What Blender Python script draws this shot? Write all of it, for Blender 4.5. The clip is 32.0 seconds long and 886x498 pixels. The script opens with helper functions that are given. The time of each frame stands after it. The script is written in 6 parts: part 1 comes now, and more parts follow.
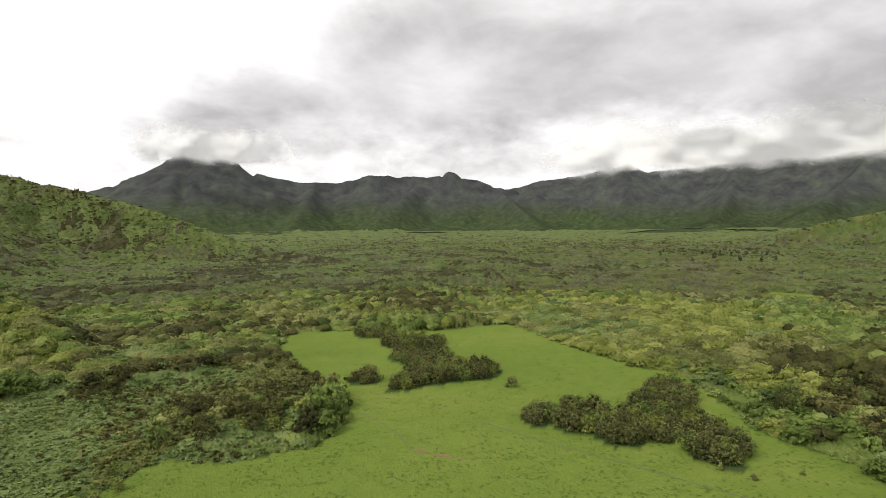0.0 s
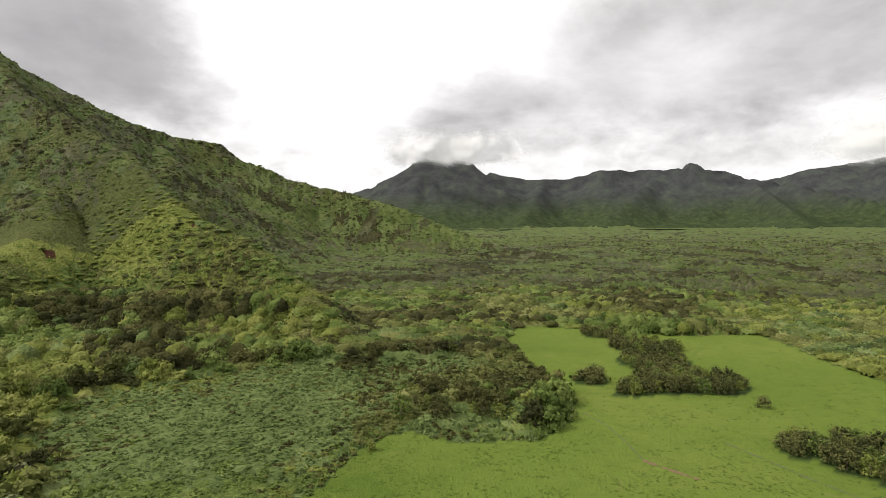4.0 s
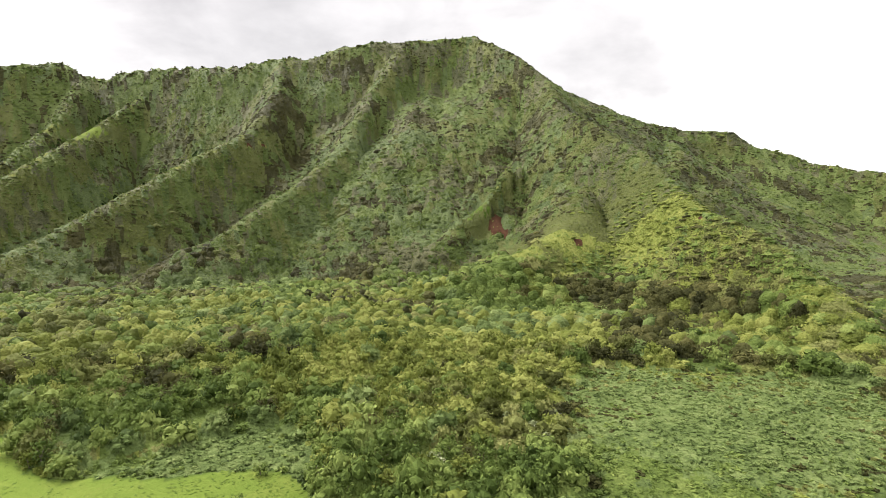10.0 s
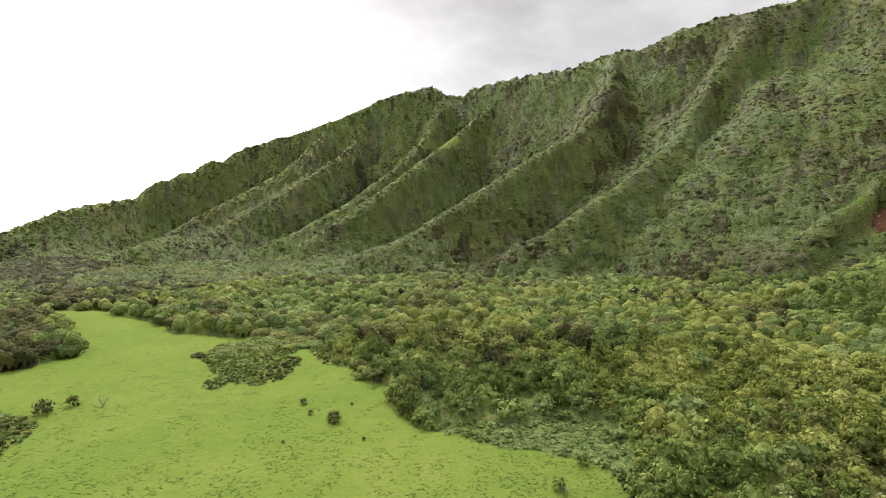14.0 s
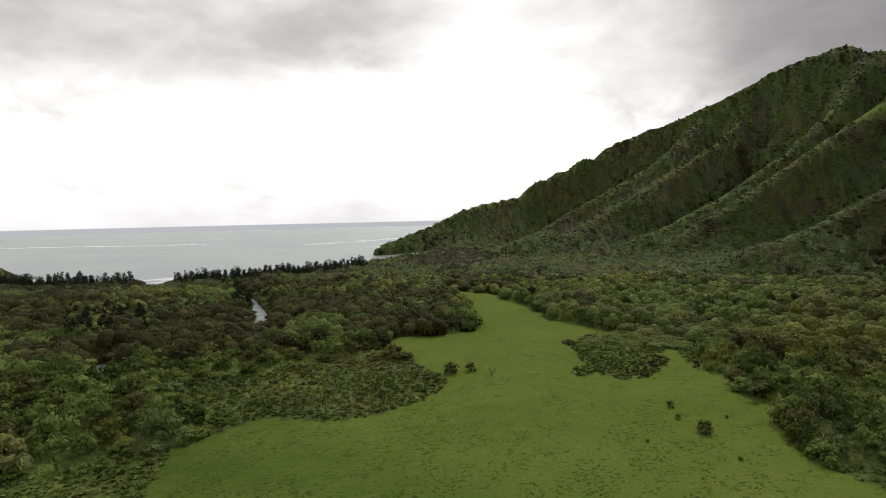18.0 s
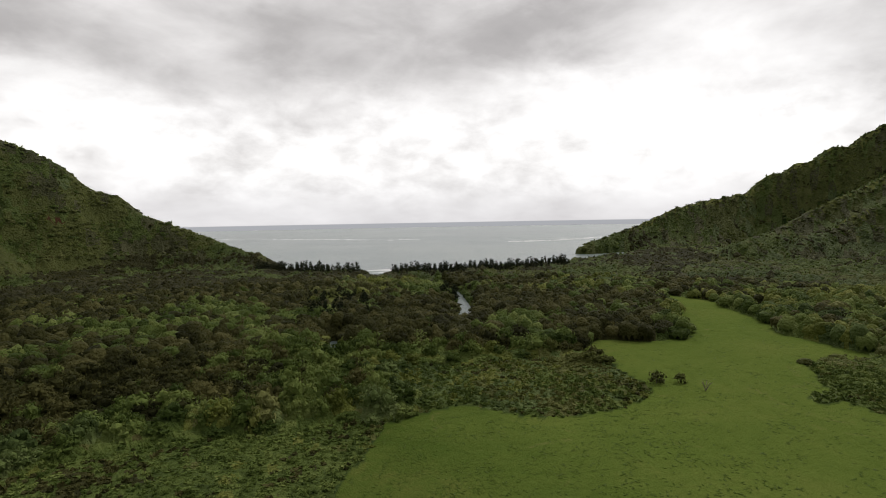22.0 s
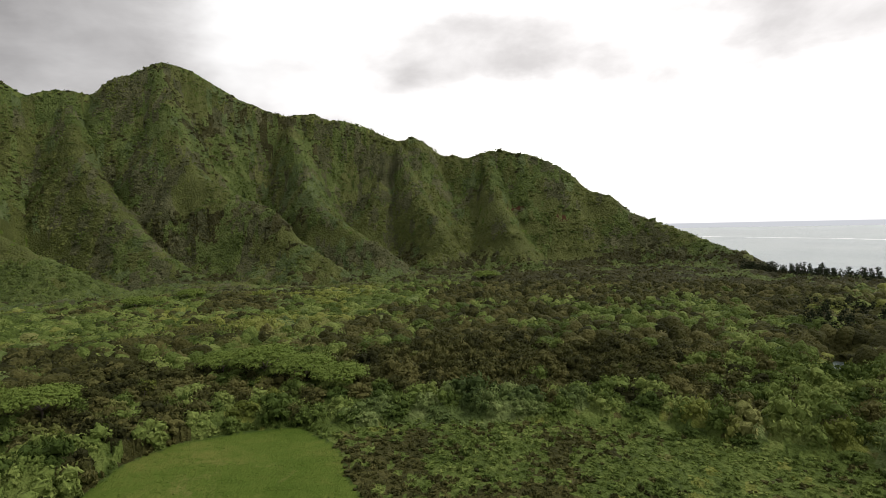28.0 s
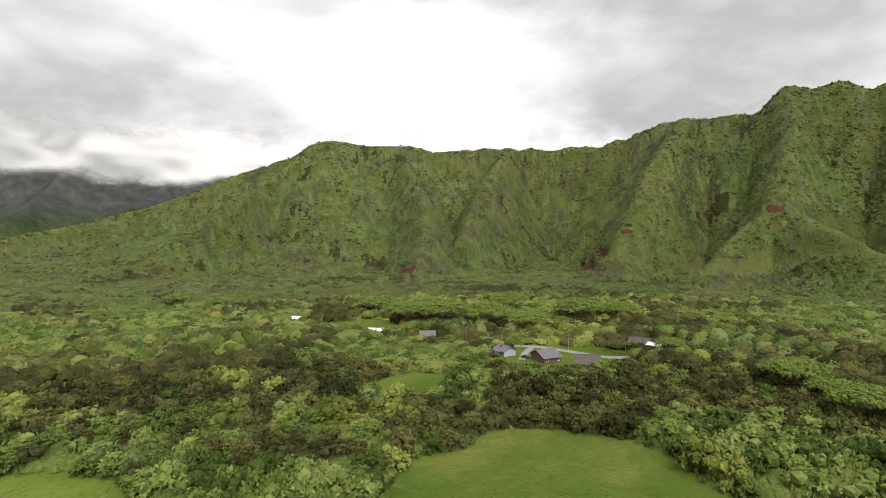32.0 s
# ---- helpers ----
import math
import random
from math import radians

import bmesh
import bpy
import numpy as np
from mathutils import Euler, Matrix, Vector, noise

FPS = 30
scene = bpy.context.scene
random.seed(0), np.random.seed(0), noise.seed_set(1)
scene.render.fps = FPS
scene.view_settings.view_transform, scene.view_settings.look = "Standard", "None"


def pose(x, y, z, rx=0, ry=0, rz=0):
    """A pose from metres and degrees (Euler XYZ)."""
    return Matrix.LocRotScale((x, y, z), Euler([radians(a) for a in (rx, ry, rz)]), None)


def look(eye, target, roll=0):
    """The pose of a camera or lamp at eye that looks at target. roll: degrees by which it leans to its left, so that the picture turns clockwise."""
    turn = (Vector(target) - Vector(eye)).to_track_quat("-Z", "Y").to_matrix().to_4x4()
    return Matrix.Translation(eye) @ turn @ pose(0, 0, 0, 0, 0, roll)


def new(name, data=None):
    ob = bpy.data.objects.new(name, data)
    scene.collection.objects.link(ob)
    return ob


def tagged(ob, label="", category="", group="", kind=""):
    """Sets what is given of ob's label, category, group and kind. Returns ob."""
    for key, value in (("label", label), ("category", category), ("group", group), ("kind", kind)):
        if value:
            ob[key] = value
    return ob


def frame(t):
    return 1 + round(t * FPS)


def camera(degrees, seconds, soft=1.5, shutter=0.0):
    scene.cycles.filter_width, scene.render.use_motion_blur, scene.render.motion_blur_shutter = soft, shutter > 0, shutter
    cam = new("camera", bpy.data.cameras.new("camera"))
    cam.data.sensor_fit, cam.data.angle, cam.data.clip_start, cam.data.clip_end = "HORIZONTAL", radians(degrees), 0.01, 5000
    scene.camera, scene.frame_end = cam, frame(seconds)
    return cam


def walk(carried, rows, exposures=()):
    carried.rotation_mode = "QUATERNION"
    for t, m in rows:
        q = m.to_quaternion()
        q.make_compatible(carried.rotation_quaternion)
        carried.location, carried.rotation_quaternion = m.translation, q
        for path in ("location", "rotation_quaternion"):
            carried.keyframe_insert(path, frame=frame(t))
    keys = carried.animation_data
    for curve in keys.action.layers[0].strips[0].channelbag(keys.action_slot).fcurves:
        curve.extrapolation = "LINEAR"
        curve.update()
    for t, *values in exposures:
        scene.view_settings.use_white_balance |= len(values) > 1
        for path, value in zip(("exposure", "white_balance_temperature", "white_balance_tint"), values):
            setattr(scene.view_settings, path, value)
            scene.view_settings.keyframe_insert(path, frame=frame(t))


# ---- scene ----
cam = camera(78.08, 32.0, 0.75)

# The camera hangs 60 m above the meadow and turns where it is: seconds, yaw, pitch, roll.
EYE = (0.0, 0.0, 60.0)
TURN = (
    (0, -28.38, -1.85, 0.31),
    (0.5, -24.94, -1.90, 0.38),
    (1, -21.09, -1.91, 0.33),
    (1.5, -17.51, -1.98, 0.21),
    (2, -13.91, -2.03, 0.20),
    (2.5, -10.90, -2.06, 0.12),
    (4.5, -2.67, -2.20, -0.00),
    (5, 0.00, -2.27, -0.03),
    (5.5, 3.19, -2.30, 0.00),
    (6, 6.87, -2.35, -0.04),
    (6.5, 10.85, -2.44, -0.18),
    (7, 15.23, -2.53, -0.14),
    (7.5, 19.91, -2.54, -0.11),
    (8, 24.86, -2.60, -0.09),
    (8.5, 30.16, -2.63, 0.17),
    (9, 35.69, -2.73, 0.15),
    (9.5, 40.57, -2.79, 0.22),
    (10, 44.92, -2.87, 0.15),
    (10.5, 49.81, -2.90, 0.24),
    (11, 55.18, -2.91, 0.23),
    (11.5, 59.97, -2.97, 0.27),
    (12, 63.89, -3.04, 0.30),
    (12.5, 67.67, -3.08, 0.29),
    (13, 71.52, -3.13, 0.30),
    (13.5, 75.08, -3.16, 0.28),
    (15.5, 89.17, -3.32, 0.51),
    (16, 94.45, -3.30, 0.70),
    (16.5, 100.07, -3.25, 0.88),
    (17, 105.23, -3.26, 0.94),
    (17.5, 110.43, -3.25, 1.13),
    (18, 115.50, -3.24, 1.28),
    (18.5, 120.01, -3.17, 1.29),
    (19, 123.82, -3.12, 1.29),
    (19.5, 126.60, -3.10, 1.27),
    (20, 128.78, -3.07, 1.23),
    (20.5, 130.80, -3.07, 1.16),
    (21, 132.70, -3.06, 1.07),
    (21.5, 134.57, -3.07, 1.02),
    (22, 136.46, -3.05, 1.01),
    (22.5, 138.56, -3.05, 0.98),
    (23, 140.90, -3.02, 1.00),
    (23.5, 143.96, -2.98, 1.07),
    (24, 147.29, -2.97, 1.06),
    (24.5, 151.31, -2.91, 1.10),
    (25, 156.35, -2.83, 1.16),
    (25.5, 160.57, -2.79, 1.16),
    (27.5, 176.21, -2.56, 1.08),
    (28, 184.07, -2.45, 1.25),
    (28.5, 194.57, -2.22, 1.14),
    (29, 205.38, -2.07, 1.22),
    (29.5, 214.93, -1.91, 1.31),
    (30, 225.25, -1.76, 1.23),
    (30.5, 236.49, -1.60, 1.10),
    (31, 247.84, -1.50, 0.99),
    (31.5, 252.85, -1.40, 1.07),
    (32, 259.02, -1.35, 0.80),
)
# The clip's camera darkens its picture towards the open sea: seconds, stops.
STOPS = ((0, 0.18), (2, 0.08), (6, 0.41), (9, 0.95), (11, 1.27), (12, 1.34), (13, 1.21), (16, -0.06), (18, -0.73), (20, -1.01), (25, -1.01), (28, -0.36), (29, 0.14), (30, 0.32), (32, 0.32))
walk(cam, [(t, pose(*EYE, 90 + pitch, roll, yaw)) for t, yaw, pitch, roll in TURN], STOPS)

# ---------------------------------------------------------------- world and sun
SUN_AZ, SUN_EL = 88.0, 47.0          # azimuths run anticlockwise from +y


def ray_of(az, el):
    a, e = radians(az), radians(el)
    return Vector((-math.sin(a) * math.cos(e), math.cos(a) * math.cos(e), math.sin(e)))


class Nodes:
    """Short hand for node trees."""

    def __init__(self, tree):
        self.tree = tree
        tree.nodes.clear()

    def add(self, kind, out=0, **inputs):
        n = self.tree.nodes.new(kind)
        for key, value in inputs.items():
            if key[0] == "_":
                sock = n.inputs[int(key[1:])]
                if isinstance(value, bpy.types.NodeSocket):
                    self.tree.links.new(value, sock)
                else:
                    sock.default_value = value
            else:
                setattr_plain(n, key, value)
        return n.outputs[out]

    def math(self, op, a, b=0.0, c=0.0, clamp=False):
        return self.add("ShaderNodeMath", operation=op, use_clamp=clamp, _0=a, _1=b, _2=c)

    def vec(self, op, a, b=(0, 0, 0), out=0):
        return self.add("ShaderNodeVectorMath", out, operation=op, _0=a, _1=b)

    def mix(self, fac, a, b, blend="MIX"):
        n = self.tree.nodes.new("ShaderNodeMix")
        n.data_type, n.blend_type = "RGBA", blend
        for i, value in ((0, fac), (6, a), (7, b)):
            if isinstance(value, bpy.types.NodeSocket):
                self.tree.links.new(value, n.inputs[i])
            else:
                n.inputs[i].default_value = (*value, 1) if i and len(value) == 3 else value
        return n.outputs[2]

    def noise(self, vector, scale, detail=4.0, rough=0.55, distort=0.0, out=0):
        n = self.tree.nodes.new("ShaderNodeTexNoise")
        self.tree.links.new(vector, n.inputs["Vector"])
        n.inputs["Scale"].default_value, n.inputs["Detail"].default_value = scale, detail
        n.inputs["Roughness"].default_value, n.inputs["Distortion"].default_value = rough, distort
        return n.outputs[out]

    def smooth(self, x, lo, hi, a=0.0, b=1.0):
        n = self.tree.nodes.new("ShaderNodeMapRange")
        n.interpolation_type = "SMOOTHSTEP"
        self.tree.links.new(x, n.inputs[0])
        for i, v in enumerate((lo, hi, a, b)):
            n.inputs[i + 1].default_value = v
        return n.outputs[0]

    def ramp(self, x, stops):
        n = self.tree.nodes.new("ShaderNodeValToRGB")
        self.tree.links.new(x, n.inputs[0])
        e = n.color_ramp.elements
        while len(e) < len(stops):
            e.new(0.5)
        for el, (p, c) in zip(e, stops):
            el.position, el.color = p, (*c, 1)
        return n.outputs[0]


def setattr_plain(n, key, value):
    if key == "operation":
        n.operation = value
    elif key == "use_clamp":
        n.use_clamp = value
    elif key == "attribute_name":
        n.attribute_name = value
    elif key == "sky_type":
        n.sky_type = value


# Banks in the overcast: azimuth, elevation, half widths across and up (degrees), how much darker or (negative) brighter.
BANKS = (
    (334, 15, 30, 8, 0.34), (300, 14, 22, 7, 0.28), (352, 11, 9, 4, 0.25), (322, 22, 26, 4, 0.25), (312, 9, 10, 2.5, -0.45),
    (6, 19, 12, 9, -0.9), (30, 20, 12, 12, 0.2), (348, 24, 8, 8, -0.5),
    (106, 12, 14, 14, -0.25), (74, 19, 14, 9, 0.25), (138, 18, 16, 4.5, 0.42), (160, 16, 14, 4, 0.36), (122, 18.5, 10, 4, 0.36), (62, 25, 36, 18, 0.82), (88, 28, 16, 8, 0.12), (27, 13.5, 9, 3.2, 0.3),
    (150, 23, 26, 4, 0.25), (140, 6, 40, 5, -0.15), (182, 17, 16, 3.2, 0.45), (200, 19, 9, 6, -0.5),
    (228, 22, 26, 13, 0.55), (240, 13, 12, 4, 0.3), (258, 17, 16, 6, -0.5), (283, 12, 14, 4.5, 0.3), (268, 28, 30, 5, 0.2),
)


def make_world():
    world = bpy.data.worlds.new("sky")
    scene.world = world
    world.use_nodes = True
    g = Nodes(world.node_tree)
    d = g.vec("NORMALIZE", g.add("ShaderNodeTexCoord"))
    sep = g.tree.nodes.new("ShaderNodeSeparateXYZ")
    g.tree.links.new(d, sep.inputs[0])
    up = sep.outputs[2]
    # the cloud layer lies flat overhead, so it grows finer and flatter towards the horizon
    flat = g.math("MAXIMUM", g.math("ADD", up, 0.32), 0.1)
    comb = g.tree.nodes.new("ShaderNodeCombineXYZ")
    g.tree.links.new(g.math("DIVIDE", sep.outputs[0], flat), comb.inputs[0])
    g.tree.links.new(g.math("DIVIDE", sep.outputs[1], flat), comb.inputs[1])
    layer = comb.outputs[0]
    big = g.noise(layer, 1.3, 5, 0.55, 0.5)
    fine = g.noise(layer, 3.6, 7, 0.6, 0.4)
    stretch = g.vec("MULTIPLY", d, (1, 1, 2.2))
    wisps = g.noise(stretch, 6.0, 5, 0.5, 0.3)
    warp = g.vec("SUBTRACT", g.noise(stretch, 5.0, 5, 0.6, 0.0, out=1), (0.5, 0.5, 0.5))
    dw = g.vec("NORMALIZE", g.vec("ADD", d, g.vec("MULTIPLY", warp, (0.16, 0.16, 0.10))))
    dark = g.math("ADD", g.math("MULTIPLY", g.math("SUBTRACT", big, 0.5), 0.5), g.math("MULTIPLY", g.math("SUBTRACT", fine, 0.5), 0.35))
    dark = g.math("ADD", dark, g.math("MULTIPLY", g.math("SUBTRACT", wisps, 0.5), 0.5))
    # small heaped clouds low in the sky
    heaps = g.noise(g.vec("MULTIPLY", d, (1, 1, 1.7)), 17.0, 6, 0.55, 0.2)
    low_band = g.math("MULTIPLY", g.smooth(up, 0.01, 0.06), g.smooth(up, 0.14, 0.26, 1.0, 0.0))
    dark = g.math("ADD", dark, g.math("MULTIPLY", g.math("MULTIPLY", g.math("SUBTRACT", heaps, 0.52), low_band), 0.7))
    for az, el, wa, we, amount in BANKS:
        c = ray_of(az, el)
        side = Vector((-math.cos(radians(az)), -math.sin(radians(az)), 0))
        upward = c.cross(side)
        u = g.math("DIVIDE", g.vec("DOT_PRODUCT", dw, tuple(side), out=1), math.sin(radians(wa)))
        v = g.math("DIVIDE", g.vec("DOT_PRODUCT", dw, tuple(upward), out=1), math.sin(radians(we)))
        front = g.smooth(g.vec("DOT_PRODUCT", d, tuple(c), out=1), 0.2, 0.6)
        rr = g.math("ADD", g.math("MULTIPLY", u, u), g.math("MULTIPLY", v, v))
        dark = g.math("ADD", dark, g.math("MULTIPLY", g.math("MULTIPLY", g.smooth(rr, 0.0, 2.0, 1.0, 0.0), front), amount * 0.62))
    cloud = g.ramp(g.math("ADD", g.math("MULTIPLY", dark, 0.8), 0.36, clamp=True),
                   [(0.0, (1.40, 1.39, 1.38)), (0.25, (1.08, 1.06, 1.05)), (0.45, (0.80, 0.775, 0.765)), (0.68, (0.50, 0.478, 0.470)), (1.0, (0.28, 0.265, 0.262))])
    # the overcast thins over the open sea and is whitest there
    seaward = g.smooth(g.vec("DOT_PRODUCT", d, tuple(ray_of(140, 5)), out=1), 0.2, 0.92, 1.0, 2.1)
    cloud = g.mix(1.0, cloud, seaward, "MULTIPLY")
    sky = g.add("ShaderNodeTexSky", sky_type="NISHITA")
    node = sky.node
    node.sun_disc, node.sun_elevation, node.sun_rotation = False, radians(SUN_EL), radians(-SUN_AZ)
    blue = g.vec("SCALE", sky)
    blue.node.inputs["Scale"].default_value = 0.1
    cover = g.mix(0.93, blue, cloud)
    # pale, faintly violet air over the sea line; below it the hazy far sea
    low = g.smooth(up, 0.0, 0.12, 1.0, 0.0)
    cover = g.mix(g.math("MULTIPLY", low, 0.45), cover, (1.15, 1.14, 1.22))
    cover = g.mix(g.smooth(up, -0.0055, -0.0035, 1.0, 0.0), cover, (0.80, 0.82, 0.87))
    bg = g.tree.nodes.new("ShaderNodeBackground")
    g.tree.links.new(cover, bg.inputs[0])
    bg.inputs[1].default_value = 1.02
    out = g.tree.nodes.new("ShaderNodeOutputWorld")
    g.tree.links.new(bg.outputs[0], out.inputs[0])


make_world()
sun = new("sun", bpy.data.lights.new("sun", "SUN"))
sun.data.energy, sun.data.angle, sun.data.color = 3.0, radians(20), (1.0, 0.95, 0.86)
sun.matrix_world = look(ray_of(SUN_AZ, SUN_EL) * 1000, (0, 0, 0))

# ---------------------------------------------------------------- materials
def material(name):
    m = bpy.data.materials.new(name)
    m.use_nodes = True
    g = Nodes(m.node_tree)
    out = g.tree.nodes.new("ShaderNodeOutputMaterial")
    return m, g, out


def surface(g, out, color, rough=0.8, spec=0.3, metal=0.0, bump=None, depth=0.1, thin=None):
    b = g.tree.nodes.new("ShaderNodeBsdfPrincipled")
    if isinstance(color, bpy.types.NodeSocket):
        g.tree.links.new(color, b.inputs["Base Color"])
    else:
        b.inputs["Base Color"].default_value = (*color, 1)
    b.inputs["Roughness"].default_value, b.inputs["Metallic"].default_value = rough, metal
    b.inputs["Specular IOR Level"].default_value = spec
    if bump is not None:
        n = g.tree.nodes.new("ShaderNodeBump")
        n.inputs["Distance"].default_value = depth
        g.tree.links.new(bump, n.inputs["Height"])
        g.tree.links.new(n.outputs[0], b.inputs["Normal"])
    shader = b.outputs[0]
    if thin:
        t = g.tree.nodes.new("ShaderNodeBsdfTranslucent")
        g.tree.links.new(color, t.inputs[0])
        mx = g.tree.nodes.new("ShaderNodeMixShader")
        mx.inputs[0].default_value = thin
        g.tree.links.new(shader, mx.inputs[1])
        g.tree.links.new(t.outputs[0], mx.inputs[2])
        shader = mx.outputs[0]
    g.tree.links.new(shader, out.inputs[0])
    return b


def place(g):
    n = g.tree.nodes.new("ShaderNodeNewGeometry")
    return n.outputs["Position"], n.outputs["Random Per Island"]


def leaf_material(name, dark, mid, light, patch=0.35, rough=0.55, grain=0.20, each=0.95, lift=0.34, clumps=0.0):
    """Foliage: every leaf cluster has its own tint, and whole stands differ by soft patches."""
    m, g, out = material(name)
    pos, rnd = place(g)
    stand = g.noise(pos, 0.035, 4, 0.6)
    tree = g.add("ShaderNodeAttribute", 2, attribute_name="tree")
    x = g.math("ADD", g.math("MULTIPLY", rnd, grain), g.math("ADD", g.math("MULTIPLY", g.math("SUBTRACT", stand, 0.5), patch * 2.6), g.math("MULTIPLY", g.math("SUBTRACT", tree, 0.5), each)))
    x = g.math("ADD", x, g.math("MULTIPLY", g.math("SUBTRACT", g.noise(pos, 1.1, 5, 0.8), 0.5), 0.7))
    col = g.ramp(g.math("ADD", x, lift + 0.15 - grain / 2, clamp=True), [(0.0, dark), (0.5, mid), (1.0, light)])
    if clumps:
        # boughs of leaves: round clumps with creases between them
        n = g.tree.nodes.new("ShaderNodeTexVoronoi")
        g.tree.links.new(g.vec("ADD", pos, g.vec("SCALE", g.noise(pos, 0.9, 3, 0.6, out=1))), n.inputs["Vector"])
        n.inputs["Scale"].default_value = clumps
        relief = g.math("ADD", g.math("MULTIPLY", n.outputs["Distance"], -1.0), g.math("MULTIPLY", g.noise(pos, 2.2, 4, 0.7), 0.6))
        surface(g, out, col, rough + 0.1, 0.04, bump=relief, depth=0.9 / clumps, thin=0.1)
        return m
    surface(g, out, col, rough + 0.1, 0.04, bump=g.noise(pos, 2.2, 3, 0.6), depth=0.35, thin=0.15)
    return m


TONES = (
    ("olive_leaves", (0.026, 0.028, 0.010), (0.061, 0.063, 0.020), (0.122, 0.116, 0.040)),
    ("green_leaves", (0.044, 0.068, 0.015), (0.112, 0.154, 0.036), (0.200, 0.244, 0.068)),
    ("yellow_green_leaves", (0.074, 0.092, 0.018), (0.154, 0.178, 0.038), (0.250, 0.265, 0.074)),
    ("tan_leaves", (0.056, 0.064, 0.017), (0.122, 0.136, 0.038), (0.220, 0.226, 0.080)),
    ("blue_green_leaves", (0.048, 0.072, 0.022), (0.116, 0.158, 0.048), (0.20, 0.245, 0.088)))
LEAF_OLIVE, LEAF_GREEN, LEAF_LIME, LEAF_TAN, LEAF_BLUE = (leaf_material(*tone) for tone in TONES)
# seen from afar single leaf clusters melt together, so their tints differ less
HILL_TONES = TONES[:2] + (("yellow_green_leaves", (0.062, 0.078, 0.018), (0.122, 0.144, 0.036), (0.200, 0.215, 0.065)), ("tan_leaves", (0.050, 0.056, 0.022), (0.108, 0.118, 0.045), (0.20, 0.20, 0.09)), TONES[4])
# both hill copies are darkened as well
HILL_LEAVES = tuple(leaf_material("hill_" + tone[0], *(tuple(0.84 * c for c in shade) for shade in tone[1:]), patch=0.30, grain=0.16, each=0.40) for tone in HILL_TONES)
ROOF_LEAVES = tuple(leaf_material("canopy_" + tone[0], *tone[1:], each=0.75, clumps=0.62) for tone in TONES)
# the raised blue puts the slopes' haze into the canopy colour
HAZED_ROOF = tuple(leaf_material("hazed_canopy_" + tone[0], *((0.83 * shade[0], 0.80 * shade[1], 1.0 * shade[2]) for shade in tone[1:]), patch=0.30, each=0.40, clumps=0.42) for tone in HILL_TONES)
LEAF_SHRUB = leaf_material("shrub_leaves", (0.048, 0.064, 0.018), (0.105, 0.13, 0.038), (0.18, 0.2, 0.072))
LEAF_GRASS = leaf_material("grass_blades", (0.056, 0.092, 0.012), (0.072, 0.112, 0.016), (0.104, 0.132, 0.026), patch=0.2, each=0.25, lift=0.45)
LEAF_HAU = leaf_material("hau_leaves", (0.036, 0.042, 0.014), (0.092, 0.098, 0.032), (0.190, 0.180, 0.062))
LEAF_WHITE = leaf_material("whitish_blossom", (0.10, 0.13, 0.05), (0.26, 0.28, 0.15), (0.50, 0.50, 0.38))
LEAF_DARK = leaf_material("needle_foliage", (0.014, 0.020, 0.010), (0.028, 0.036, 0.018), (0.050, 0.056, 0.028))


def bark_material():
    m, g, out = material("bark")
    pos, _ = place(g)
    n = g.noise(g.vec("MULTIPLY", pos, (4, 4, 0.8)), 2.0, 5, 0.6)
    surface(g, out, g.ramp(n, [(0.3, (0.07, 0.055, 0.04)), (0.7, (0.22, 0.19, 0.15))]), 0.9, 0.1, bump=n, depth=0.05)
    return m


BARK = bark_material()


